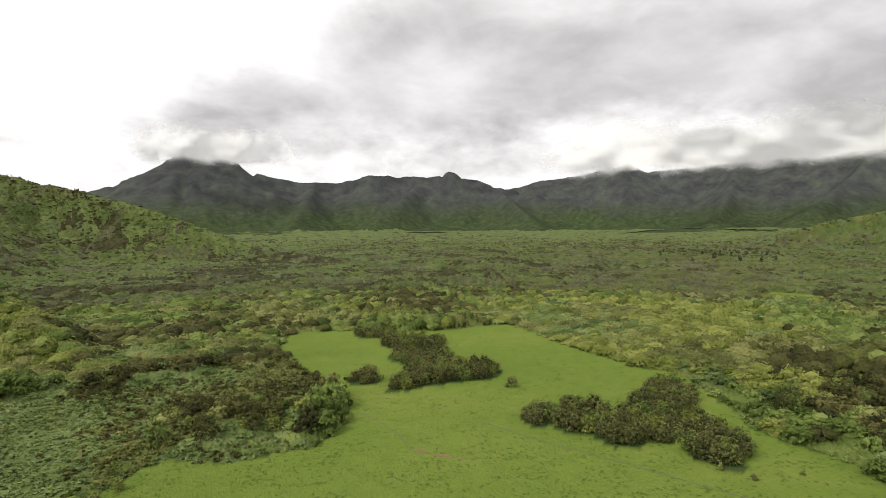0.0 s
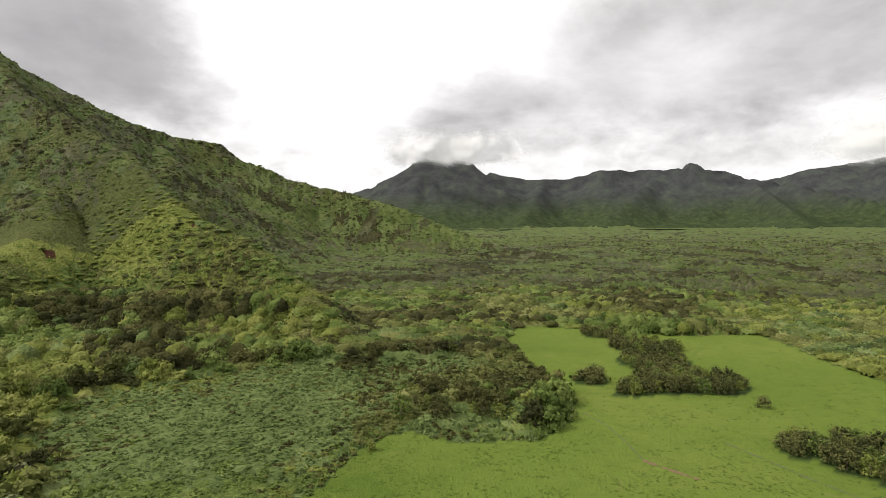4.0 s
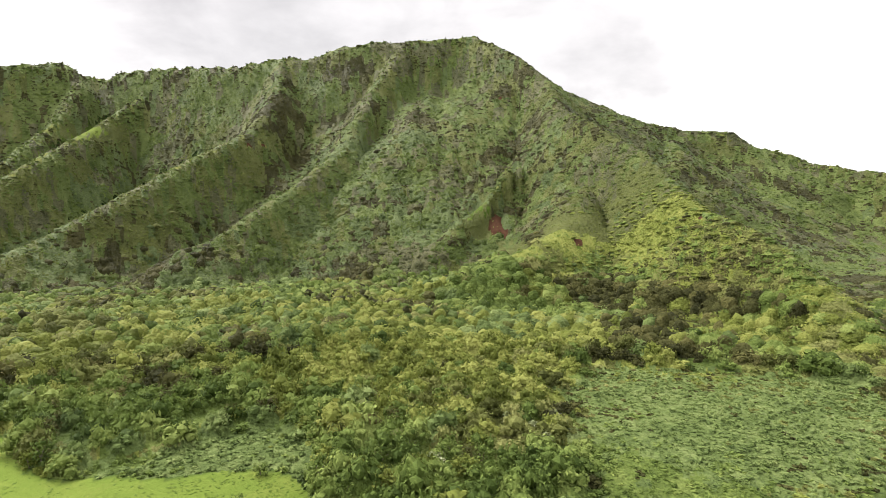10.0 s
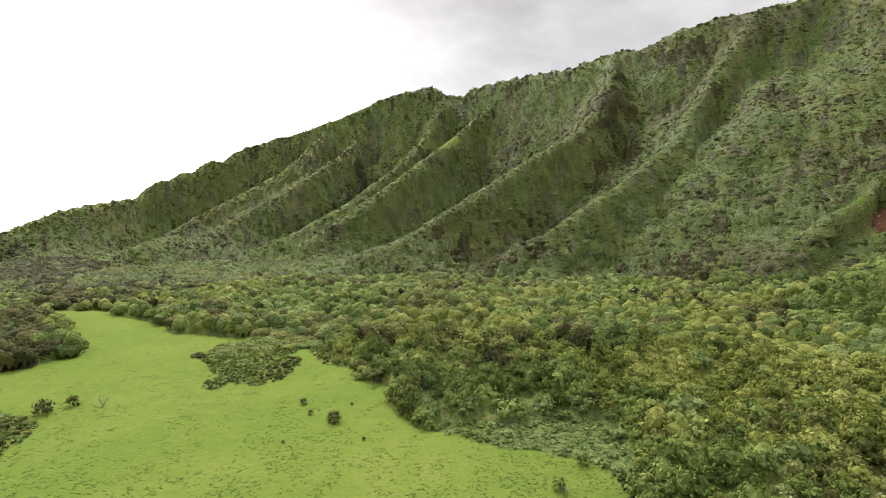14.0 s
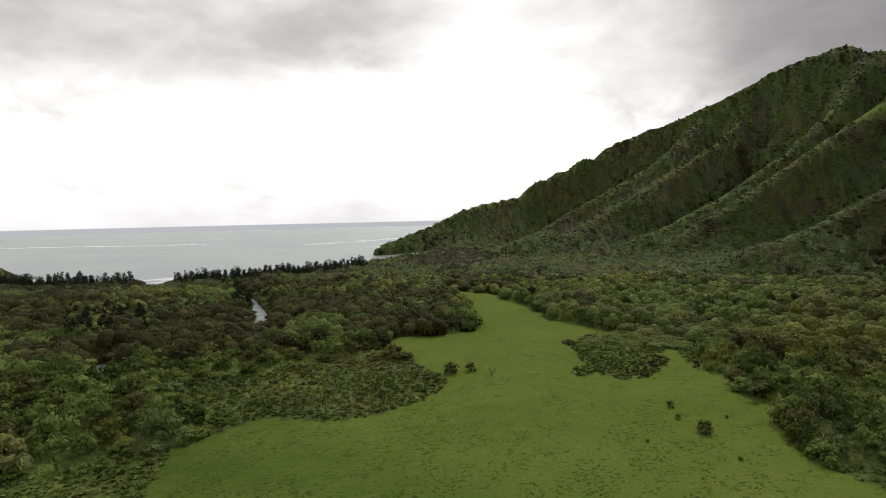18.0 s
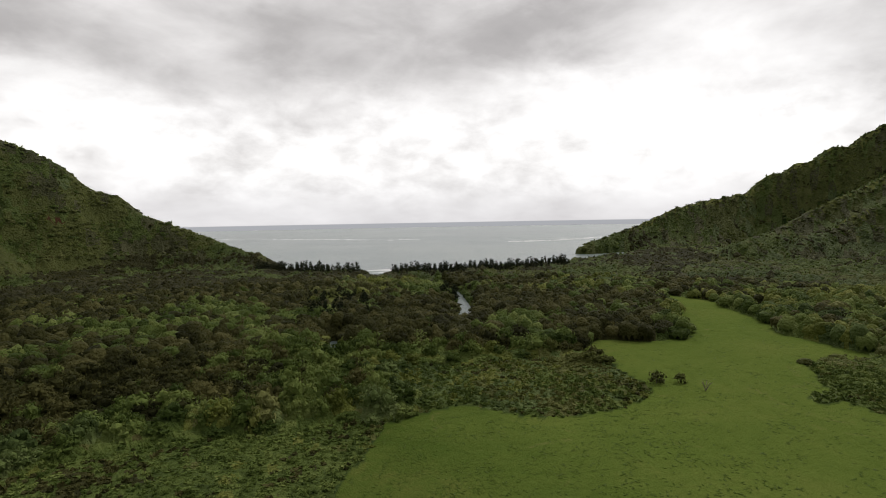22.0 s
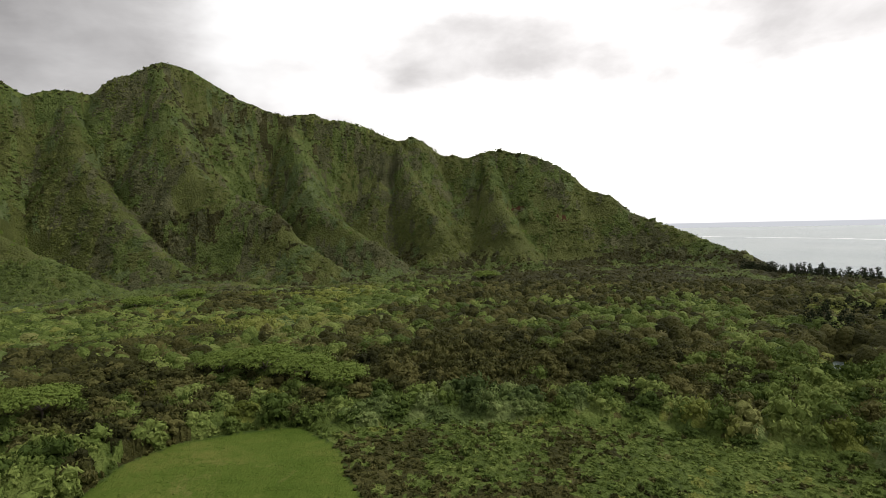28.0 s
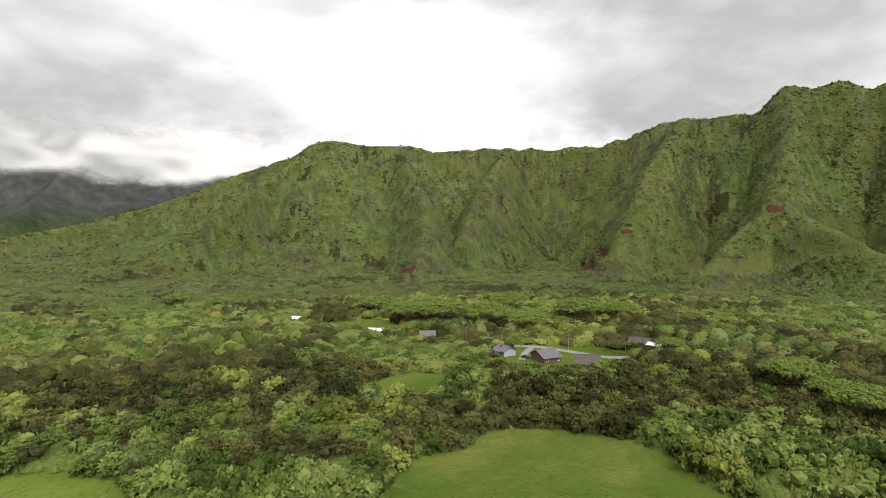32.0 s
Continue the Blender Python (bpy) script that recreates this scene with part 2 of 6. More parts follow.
def ground_material():
    """One sheet of ground: grass in the meadows, litter and undergrowth below the trees, bare red earth, sand; far off
    old stone, greyed in its colour for haze and cloud shade.
    """
    m, g, out = material("ground_cover")
    pos, _ = place(g)
    cover = g.add("ShaderNodeAttribute", attribute_name="cover")
    split = g.tree.nodes.new("ShaderNodeSeparateColor")
    g.tree.links.new(cover, split.inputs[0])
    meadow, earth, far = split.outputs[0], split.outputs[1], split.outputs[2]
    wide = g.noise(pos, 0.018, 5, 0.6, 0.4)
    mid = g.noise(pos, 0.16, 5, 0.65, 0.6)
    blades = g.noise(g.vec("MULTIPLY", pos, (1.0, 0.45, 1.0)), 1.6, 5, 0.7, 0.3)
    x = g.math("ADD", g.math("MULTIPLY", wide, 0.75), g.math("ADD", g.math("MULTIPLY", mid, 0.3), g.math("MULTIPLY", blades, 0.25)))
    grass = g.ramp(x, [(0.38, (0.029, 0.054, 0.008)), (0.54, (0.048, 0.082, 0.012)), (0.68, (0.074, 0.105, 0.019)), (0.84, (0.124, 0.130, 0.033))])
    # paler where grass is dry, and where sunshine is put into the colour
    dry_or_sunlit = cover.node.outputs[3]
    grass = g.mix(dry_or_sunlit, grass, g.mix(0.5, grass, (0.142, 0.192, 0.036)))
    dry = g.smooth(g.noise(pos, 0.05, 6, 0.7, 1.2), 0.60, 0.74)
    grass = g.mix(g.math("MULTIPLY", dry, 0.5), grass, (0.19, 0.165, 0.062))
    rough = g.smooth(g.noise(g.vec("MULTIPLY", pos, (0.5, 1.2, 1)), 0.55, 5, 0.75, 1.0), 0.5, 0.68)
    grass = g.mix(g.math("MULTIPLY", rough, 0.2), grass, (0.040, 0.066, 0.012))
    under = g.ramp(g.math("ADD", g.math("MULTIPLY", g.noise(pos, 0.25, 6, 0.7), 0.6), g.math("MULTIPLY", wide, 0.4)),
                   [(0.35, (0.018, 0.030, 0.010)), (0.55, (0.040, 0.062, 0.018)), (0.72, (0.075, 0.100, 0.030))])
    # relief goes into the plant colour: paler on crests, darker in gullies
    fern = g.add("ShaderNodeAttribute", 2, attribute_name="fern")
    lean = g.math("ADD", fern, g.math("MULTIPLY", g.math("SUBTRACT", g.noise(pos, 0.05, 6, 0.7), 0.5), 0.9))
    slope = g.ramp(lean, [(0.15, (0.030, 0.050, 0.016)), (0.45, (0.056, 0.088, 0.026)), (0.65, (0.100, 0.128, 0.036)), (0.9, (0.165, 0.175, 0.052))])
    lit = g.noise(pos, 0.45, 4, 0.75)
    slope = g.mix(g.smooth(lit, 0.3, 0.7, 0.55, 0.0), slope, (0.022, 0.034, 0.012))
    high = g.add("ShaderNodeSeparateXYZ", 2, _0=pos)
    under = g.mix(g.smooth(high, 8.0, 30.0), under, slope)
    soil = g.ramp(g.noise(pos, 0.3, 5, 0.65), [(0.3, (0.034, 0.017, 0.010)), (0.7, (0.078, 0.038, 0.022))])
    # far mountains: haze and cloud shade are mixed into this grey
    hazed_rock = g.ramp(g.noise(g.vec("MULTIPLY", pos, (1, 1, 0.35)), 0.012, 8, 0.68), [(0.34, (0.028, 0.029, 0.031)), (0.52, (0.045, 0.048, 0.046)), (0.70, (0.060, 0.072, 0.052))])
    woods = g.ramp(g.noise(pos, 0.03, 7, 0.7), [(0.35, (0.020, 0.030, 0.013)), (0.55, (0.038, 0.052, 0.022)), (0.72, (0.062, 0.076, 0.030))])
    hazed_rock = g.mix(g.smooth(g.math("ADD", high, g.math("MULTIPLY", g.noise(pos, 0.004, 5, 0.6), 160.0)), 180.0, 380.0), woods, hazed_rock)
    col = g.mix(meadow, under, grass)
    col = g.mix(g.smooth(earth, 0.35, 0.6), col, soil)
    col = g.mix(far, col, hazed_rock)
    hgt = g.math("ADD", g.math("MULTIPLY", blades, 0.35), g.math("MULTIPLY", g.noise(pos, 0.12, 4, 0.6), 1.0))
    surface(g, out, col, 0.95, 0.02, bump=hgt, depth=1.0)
    return m


GROUND = ground_material()


def water_material():
    m, g, out = material("sea_water")
    pos, _ = place(g)
    swell = g.noise(g.vec("MULTIPLY", pos, (0.6, 1.0, 1)), 0.12, 6, 0.6, 0.6)
    tint = g.noise(pos, 0.0035, 4, 0.6, 0.8)
    col = g.ramp(tint, [(0.35, (0.085, 0.125, 0.125)), (0.65, (0.15, 0.19, 0.175))])
    surface(g, out, col, 0.28, 0.5, bump=swell, depth=1.6)
    return m


def simple(name, a, b, scale=1.0, rough=0.7, metal=0.0, spec=0.4, depth=0.02):
    m, g, out = material(name)
    pos, _ = place(g)
    n = g.noise(pos, scale, 6, 0.65)
    surface(g, out, g.ramp(n, [(0.3, a), (0.7, b)]), rough, spec, metal, bump=n, depth=depth)
    return m


WATER = water_material()
LEAF_ALBIZIA = leaf_material("feathery_green_leaves", (0.060, 0.092, 0.018), (0.118, 0.165, 0.034), (0.190, 0.240, 0.056), patch=0.15, grain=0.12, each=0.4, lift=0.45)
LEAF_PALM = leaf_material("palm_leaves", (0.070, 0.085, 0.024), (0.130, 0.150, 0.048), (0.220, 0.220, 0.090))
DRY_WOOD = simple("dry_wood", (0.16, 0.13, 0.10), (0.34, 0.30, 0.25), 3.0, 0.9)
WALL_BLUE = simple("blue_grey_boards", (0.22, 0.25, 0.28), (0.32, 0.35, 0.38), 1.2, 0.7)
WALL_BROWN = simple("brown_boards", (0.07, 0.045, 0.035), (0.13, 0.085, 0.065), 1.2, 0.7)
WALL_RED = simple("reddish_boards", (0.13, 0.06, 0.045), (0.22, 0.105, 0.08), 1.2, 0.7)
ROOF_GREY = simple("dark_grey_roofing", (0.075, 0.072, 0.075), (0.13, 0.125, 0.13), 0.9, 0.55)
ROOF_BROWN = simple("dark_brown_roofing", (0.045, 0.035, 0.032), (0.085, 0.068, 0.062), 0.9, 0.6)
ROOF_WHITE = simple("white_metal_roofing", (0.55, 0.55, 0.54), (0.72, 0.72, 0.71), 0.6, 0.45)
TRIM = simple("white_paint", (0.62, 0.62, 0.60), (0.75, 0.75, 0.73), 2.0, 0.5)
DOOR = simple("door_paint", (0.16, 0.09, 0.06), (0.24, 0.14, 0.09), 2.0, 0.5)
PANE = simple("dark_glass", (0.02, 0.022, 0.025), (0.035, 0.04, 0.045), 1.0, 0.08, spec=0.6, depth=0.0)
METAL = simple("galvanised_metal", (0.35, 0.36, 0.37), (0.48, 0.49, 0.5), 3.0, 0.4, metal=0.8)
RUBBER = simple("tyre_rubber", (0.02, 0.02, 0.02), (0.04, 0.04, 0.04), 5.0, 0.85)
CAR_DARK = simple("dark_car_paint", (0.02, 0.022, 0.026), (0.03, 0.032, 0.036), 1.0, 0.25, spec=0.6, depth=0.0)
CAR_WHITE = simple("white_car_paint", (0.70, 0.70, 0.70), (0.78, 0.78, 0.78), 1.0, 0.25, spec=0.6, depth=0.0)
CAR_RED = simple("red_car_paint", (0.30, 0.03, 0.025), (0.38, 0.05, 0.04), 1.0, 0.25, spec=0.6, depth=0.0)
TAIL_RED = simple("red_lens", (0.35, 0.02, 0.02), (0.42, 0.03, 0.03), 1.0, 0.2, depth=0.0)
ASPHALT = simple("worn_asphalt", (0.13, 0.13, 0.125), (0.24, 0.235, 0.225), 0.4, 0.85)
DIRT = simple("red_earth", (0.09, 0.062, 0.026), (0.17, 0.115, 0.05), 0.8, 0.95)
DIRT_DARK = simple("dark_rut", (0.06, 0.075, 0.022), (0.10, 0.115, 0.035), 0.8, 0.95)
SAND = simple("beach_sand", (0.32, 0.26, 0.19), (0.46, 0.39, 0.30), 0.3, 0.9)
FOAM = simple("sea_foam", (0.70, 0.72, 0.72), (0.85, 0.86, 0.86), 0.2, 0.8)

# ---------------------------------------------------------------- the lie of the land
def polar(az, r, z=0.0):
    a = np.radians(az)
    return np.stack([-np.sin(a) * r, np.cos(a) * r, z + 0.0 * np.asarray(az, float)], -1)


def value_noise(x, y, seed=0):
    xi, yi = np.floor(x).astype(np.int64), np.floor(y).astype(np.int64)
    fx, fy = x - xi, y - yi
    fx, fy = fx * fx * (3 - 2 * fx), fy * fy * (3 - 2 * fy)

    def h(i, j):
        n = (i * 374761393 + j * 668265263 + seed * 974711) & 0x7FFFFFFF
        n = ((n ^ (n >> 13)) * 1274126177) & 0x7FFFFFFF
        return ((n ^ (n >> 16)) & 0xFFFF) / 65535.0

    a, b, c, d = h(xi, yi), h(xi + 1, yi), h(xi, yi + 1), h(xi + 1, yi + 1)
    return (a * (1 - fx) + b * fx) * (1 - fy) + (c * (1 - fx) + d * fx) * fy


def fbm(x, y, size, octaves=4, seed=0):
    total, amp, norm = 0.0, 1.0, 0.0
    for o in range(octaves):
        total = total + amp * (value_noise(x / size * 2 ** o, y / size * 2 ** o, seed + o) - 0.5)
        norm, amp = norm + amp, amp * 0.5
    return total / norm * 2


def smooth01(x):
    x = np.clip(x, 0, 1)
    return x * x * (3 - 2 * x)


# Ridge lines: (azimuth, distance, elevation seen from the eye); then the fall of the flanks.
RIDGES = [
    # the great south wall, down to the headland
    (0.95, ((42, 1150, 18.2), (48.5, 1150, 17.9), (55, 1180, 17.1), (58, 1190, 15.8), (61, 1220, 15.8), (65, 1270, 14.5), (69, 1350, 14.2), (74, 1450, 13.4), (76.9, 1500, 12.1), (79, 1470, 13.1), (82, 1450, 13.1), (86.5, 1450, 11.3))),
    (0.95, ((86.5, 1450, 11.3), (90, 1450, 9.8), (93.9, 1450, 8.3), (97.6, 1450, 7.3), (98.5, 1440, 6.4), (102, 1400, 5.1), (103, 1390, 4.4), (106.3, 1350, 3.1), (107.3, 1330, 2.0), (110.5, 1250, 1.4), (113.5, 1180, 0.65), (117, 1100, -1.0), (120.4, 1020, -2.4), (122, 980, -3.2))),
    # its western shoulder and the long spur behind
    (0.90, ((42, 1150, 18.2), (38.2, 1060, 16.7), (34.3, 950, 13.9), (33, 800, 11.0), (24.8, 600, 6.0), (20.1, 440, 0.7), (17, 405, -0.6), (14, 380, -2.3), (9.8, 335, -6.3), (6.3, 292, -11.0))),
    (0.62, ((42, 1250, 17.4), (36, 1300, 14.8), (31, 1330, 12.1), (27.3, 1350, 10.3), (24, 1380, 9.0), (21.5, 1400, 8.5), (17.6, 1400, 8.1), (15.3, 1400, 6.8), (11.8, 1380, 5.1), (8.3, 1350, 4.1), (4.7, 1300, 3.4), (0, 1220, 2.1), (354.3, 1130, -0.1), (349, 1030, -2.2), (343.5, 930, -3.6))),
    (0.46, ((30, 720, 6.0), (31.3, 500, 0.0), (34, 450, -2.2), (38, 410, -4.2), (44, 400, -6.8))),
    (1.05, ((35, 860, 10.5), (36, 800, 8.0), (38.5, 700, 4.5), (40.6, 640, 1.6), (46, 540, -3.2))),
    (0.85, ((48.5, 1150, 17.9), (52, 1000, 13.0), (53.7, 900, 10.0), (55.2, 800, 7.0), (59.5, 700, 3.6), (64.9, 610, -0.2), (70, 560, -3.0))),
    (0.88, ((61, 1220, 15.8), (61.4, 1080, 12.6), (64, 920, 8.5), (69, 820, 6.0), (74.9, 720, 2.3), (81, 650, -1.5), (86, 600, -4.0))),
    (1.05, ((72, 1400, 12.5), (76.3, 1250, 8.7), (79.9, 1100, 6.1), (85, 950, 2.5), (92.1, 800, -2.4))),
    (1.05, ((78, 1430, 12.0), (80, 1270, 8.2), (83, 1130, 5.2), (88.8, 950, 0.9), (96.5, 800, -3.0))),
    (1.10, ((90, 1420, 8.5), (94, 1180, 4.8), (98, 1060, 2.6), (102.6, 950, 0.0), (107.5, 800, -2.8))),
    (1.10, ((86, 1420, 9.0), (89, 1250, 6.0), (94, 1100, 2.8), (100, 950, -0.6), (104, 850, -3.0))),
    # the north wall, from its headland inland
    (0.90, ((155.2, 740, -3.6), (158, 800, -2.3), (162, 860, -0.5), (166, 900, 0.8), (167.5, 920, 2.5), (169.5, 935, 3.2), (171.2, 950, 4.4), (172.6, 970, 5.8), (175.6, 985, 7.0), (179.3, 1000, 7.4), (182, 1010, 6.8), (184.4, 1030, 7.2), (186.8, 1040, 8.9), (188.6, 1045, 8.7))),
    (0.95, ((188.6, 1045, 8.7), (193, 1060, 10.4), (197, 1070, 11.4), (199.5, 1080, 11.0), (203.7, 1090, 12.3), (206.7, 1100, 13.6), (208.6, 1100, 14.7), (210.7, 1100, 15.2), (214, 1110, 13.7), (216, 1130, 12.0), (218.8, 1130, 12.2), (221.1, 1130, 11.5), (222.9, 1120, 12.1))),
    (0.95, ((222.9, 1120, 12.1), (227, 1100, 12.3), (228.8, 1150, 10.6), (232.9, 1150, 10.5), (235.2, 1150, 10.8), (238, 1170, 10.2), (240.2, 1200, 9.2), (244, 1230, 8.6), (250.6, 1260, 8.6), (253.8, 1270, 9.1), (259.8, 1270, 8.9), (263.8, 1250, 9.3))),
    (0.70, ((263.8, 1250, 9.3), (267.3, 1250, 9.3), (270.2, 1250, 9.8), (272.2, 1260, 9.3), (274, 1280, 8.0), (278, 1350, 6.6), (283, 1370, 4.6), (288, 1380, 2.7), (292, 1400, 1.6), (298, 1420, 0.2), (304, 1450, -1.4))),
    (0.95, ((210.7, 1100, 15.2), (210, 950, 9.5), (208.5, 850, 5.2), (203.2, 760, 2.4), (198, 640, -2.2))),
    (1.05, ((199.5, 1080, 11.0), (198.6, 960, 7.4), (198, 900, 5.1), (196.4, 780, 1.5), (190.8, 680, -2.2))),
    (0.95, ((227, 1100, 12.3), (226.5, 980, 8.2), (227.8, 800, 2.1), (222, 690, -1.0), (219, 640, -3.2))),
    (1.05, ((227.8, 800, 2.1), (231, 720, -0.8), (233.5, 650, -3.9))),
    (1.05, ((235.2, 1150, 10.8), (238, 980, 6.3), (239.5, 850, 2.8), (242, 700, -3.2))),
    (1.05, ((264, 1250, 9.3), (262, 1050, 5.6), (260.5, 900, 2.7), (261.6, 720, -3.0))),
    (0.95, ((272, 1260, 9.3), (276, 1120, 6.0), (280, 1000, 3.6), (287.6, 850, -2.0))),
    (1.05, ((252, 1265, 8.9), (255, 1000, 4.6), (257, 830, -1.0))),
    (0.95, ((179.3, 1000, 7.4), (178.4, 860, 2.2), (176, 740, -2.4))),
    (1.05, ((188.6, 1045, 8.7), (187, 900, 4.0), (184, 760, -1.5))),
    (1.05, ((218, 1130, 12.0), (217.5, 950, 6.5), (214, 780, 0.5), (211, 690, -2.8))),
    # the mountains at the valley's head
    (0.62, ((8, 3700, 2.2), (4.4, 3700, 3.6), (1.3, 3700, 4.6), (359.7, 3700, 4.9), (358.1, 3700, 6.8), (357.1, 3700, 7.2), (354.5, 3700, 7.3), (352.4, 3700, 6.85), (351, 3700, 5.9), (346.8, 3700, 5.0), (342.3, 3700, 4.95), (340.5, 3700, 5.3), (339.4, 3700, 5.85), (336.5, 3700, 5.55))),
    (0.62, ((336.5, 3700, 5.55), (332.1, 3700, 5.65), (331.4, 3700, 5.75), (330.9, 3700, 6.2), (330.3, 3700, 5.6), (327.7, 3700, 5.1), (325.9, 3650, 4.4), (323, 3500, 4.0), (319, 3300, 2.8), (316, 3100, 1.9), (313.5, 2950, 1.0), (309, 2800, 0.2))),
    (0.55, ((334, 3650, 5.2), (336, 3200, 3.0), (338, 2800, 1.2))),
    (0.55, ((345, 3650, 4.6), (346, 3200, 2.6), (347, 2800, 0.9))),
    (0.55, ((325.9, 3650, 4.4), (324, 3100, 2.6), (322, 2700, 0.8))),
    (0.60, ((326, 4550, 4.3), (322, 4550, 5.2), (316.3, 4550, 6.1), (313, 4550, 6.6), (310.9, 4550, 5.9), (305.9, 4550, 6.2), (300, 4550, 6.6), (297.6, 4550, 7.7), (290, 4550, 7.9), (285, 4550, 7.8), (279.5, 4550, 7.8), (273, 4500, 7.0), (266, 4400, 6.0))),
    (0.55, ((303, 4500, 6.8), (304, 3900, 3.6), (305, 3300, 1.2))),
    (0.55, ((292, 4500, 8.0), (295, 3800, 4.2), (298, 3100, 1.3))),
    (0.55, ((283, 4500, 8.0), (287, 3700, 4.0), (291, 2900, 1.4))),
]
SEA_AZ = 139.0
SEA_LEVEL = -3.0


# Stream beds on the way to the bay: half width, then (azimuth, distance).
STREAMS = ((3.0, ((134.6, 338), (134.2, 384), (134.8, 428), (135.4, 475), (139, 520), (143.6, 570), (143.8, 640))),
           (1.0, ((148.3, 246), (148.1, 292))))


def land_height(x, y):
    """Height of the ground at x, y (arrays)."""
    r = np.hypot(x, y)
    su, sv = -math.sin(radians(SEA_AZ)), math.cos(radians(SEA_AZ))
    u, v = x * su + y * sv, x * sv - y * su
    inland = np.clip((r - 450) / 2600, 0, 1) * (u < 0) * smooth01(-u / 900)
    floor = 68 * inland ** 1.1 + 1.2 * fbm(x, y, 60, 3, 5) * smooth01((r - 150) / 400)
    shore = 606 + 0.0022 * np.minimum(np.abs(v), 450) ** 2 + 60 * np.clip(-np.abs(v) + 450, -1, 0)
    floor = floor - 15 * smooth01((u - shore + 18) / 70)
    for half, line in STREAMS:
        p = polar(*np.array(line, float).T)
        d = np.full(x.shape, 9e3)
        for i in range(len(p) - 1):
            dx, dy = p[i + 1, 0] - p[i, 0], p[i + 1, 1] - p[i, 1]
            s = np.clip(((x - p[i, 0]) * dx + (y - p[i, 1]) * dy) / (dx * dx + dy * dy), 0, 1)
            d = np.minimum(d, np.hypot(x - p[i, 0] - s * dx, y - p[i, 1] - s * dy))
        floor = floor - 5.5 * smooth01((half + 3 - d) / 3.5)
    best, near = np.full(x.shape, -60.0), np.full(x.shape, 9e3)
    for fall, line in RIDGES:
        a = np.array(line)
        blunt = 12.0 if len(a) < 8 and a[0, 1] < 1600 else 5.0
        # the great walls are steep, and the side spurs stand out from them as broad pyramids
        if a[0, 1] < 1600:
            fall = fall * (1.35 if len(a) > 11 and fall > 0.9 else 1.42 if len(a) < 8 else 1.0)
        p = polar(a[:, 0], a[:, 1])
        pz = EYE[2] + a[:, 1] * np.tan(np.radians(a[:, 2])) + 2.5
        for i in range(len(p) - 1):
            ax, ay = p[i, 0], p[i, 1]
            dx, dy = p[i + 1, 0] - ax, p[i + 1, 1] - ay
            s = np.clip(((x - ax) * dx + (y - ay) * dy) / (dx * dx + dy * dy), 0, 1)
            d = np.hypot(x - ax - s * dx, y - ay - s * dy)
            z = pz[i] * (1 - s) + pz[i + 1] * s - fall * (np.sqrt(d * d + blunt * blunt) - blunt)
            near = np.where(z > best, d, near)
            best = np.maximum(best, z)
    flank = smooth01(near / 90) * smooth01((best - floor) / 60)
    best = best + flank * (22 * fbm(x, y, 150, 4, 11) - 16 * np.abs(fbm(x, y, 80, 3, 23)))
    best = best + smooth01((best - floor) / 40) * (2.5 + 9 * smooth01((r - 2400) / 600)) * fbm(x, y, 55, 3, 37)
    # rain has cut flutes down the faces, and the crests are notched
    run = np.degrees(np.arctan2(-x, y)) * math.pi / 180 * 1000 + 26 * fbm(x, y, 130, 3, 53)
    flute = np.abs(fbm(run, r * 0.10, 74, 2, 59)) + 0.45 * np.abs(fbm(run, r * 0.14, 31, 2, 61))
    best = best - smooth01((near - 6) / 60) * smooth01((best - floor - 12) / 90) * smooth01((r - 420) / 160) * (24 * (0.42 - np.minimum(flute, 0.75)) + 4) * (1 + 2.0 * smooth01((r - 2400) / 600))
    best = best + smooth01((50 - near) / 40) * smooth01((best - floor - 90) / 80) * 7.0 * np.abs(fbm(x, y, 42, 3, 67))
    k = 14.0 + 40 * smooth01((r - 330) / 240) * smooth01((2400 - r) / 600)
    h = np.clip(0.5 + 0.5 * (best - floor) / k, 0, 1)
    return floor * (1 - h) + best * h + k * h * (1 - h) * 0.5


# The meadow's outline as (azimuth, distance) along its far edge.
EDGE_WEST = ((289, 140), (291, 160), (294, 172), (297, 178), (300, 182), (302, 190), (305, 215), (308, 244), (312, 255), (319, 293), (323, 335), (325, 355), (328, 343), (331, 333), (336, 330), (340, 338), (347, 338), (349, 291), (346.5, 250), (344, 215), (341.2, 190),
             (341.5, 178), (343, 165), (345, 155), (349, 152), (354, 151), (359, 160), (362, 155), (364, 147), (366, 137), (368, 128), (371, 122), (374, 100))
EDGE_SOUTH = ((54, 90), (58, 118), (60, 130), (63, 137), (69, 140), (74, 143), (77, 150), (81, 155), (83, 168), (83.5, 190), (86, 202), (88, 221), (91, 233), (92.5, 260), (96, 285), (101, 303), (105, 322), (106, 353), (109, 399), (110.5, 430), (114, 445), (116.5, 490),
              (117.2, 480), (114.5, 430), (113.2, 380), (113, 330), (112, 292), (116, 278), (121, 276), (122.5, 250), (119, 228), (115.5, 200), (118, 178), (123, 166), (129, 165), (135, 175), (139, 168), (143, 160), (145.5, 138), (148.5, 120), (152, 90))
EDGE_NORTH = ((192, 100), (196, 150), (199, 168), (205, 172), (211, 171), (215, 164), (219, 149), (225, 141), (230, 137), (233, 142), (234.5, 154), (240, 165), (247, 171), (251, 170), (254.5, 167), (256, 156), (258, 150), (263, 146), (264.5, 134), (266, 118), (270, 95), (282, 95), (287, 125))
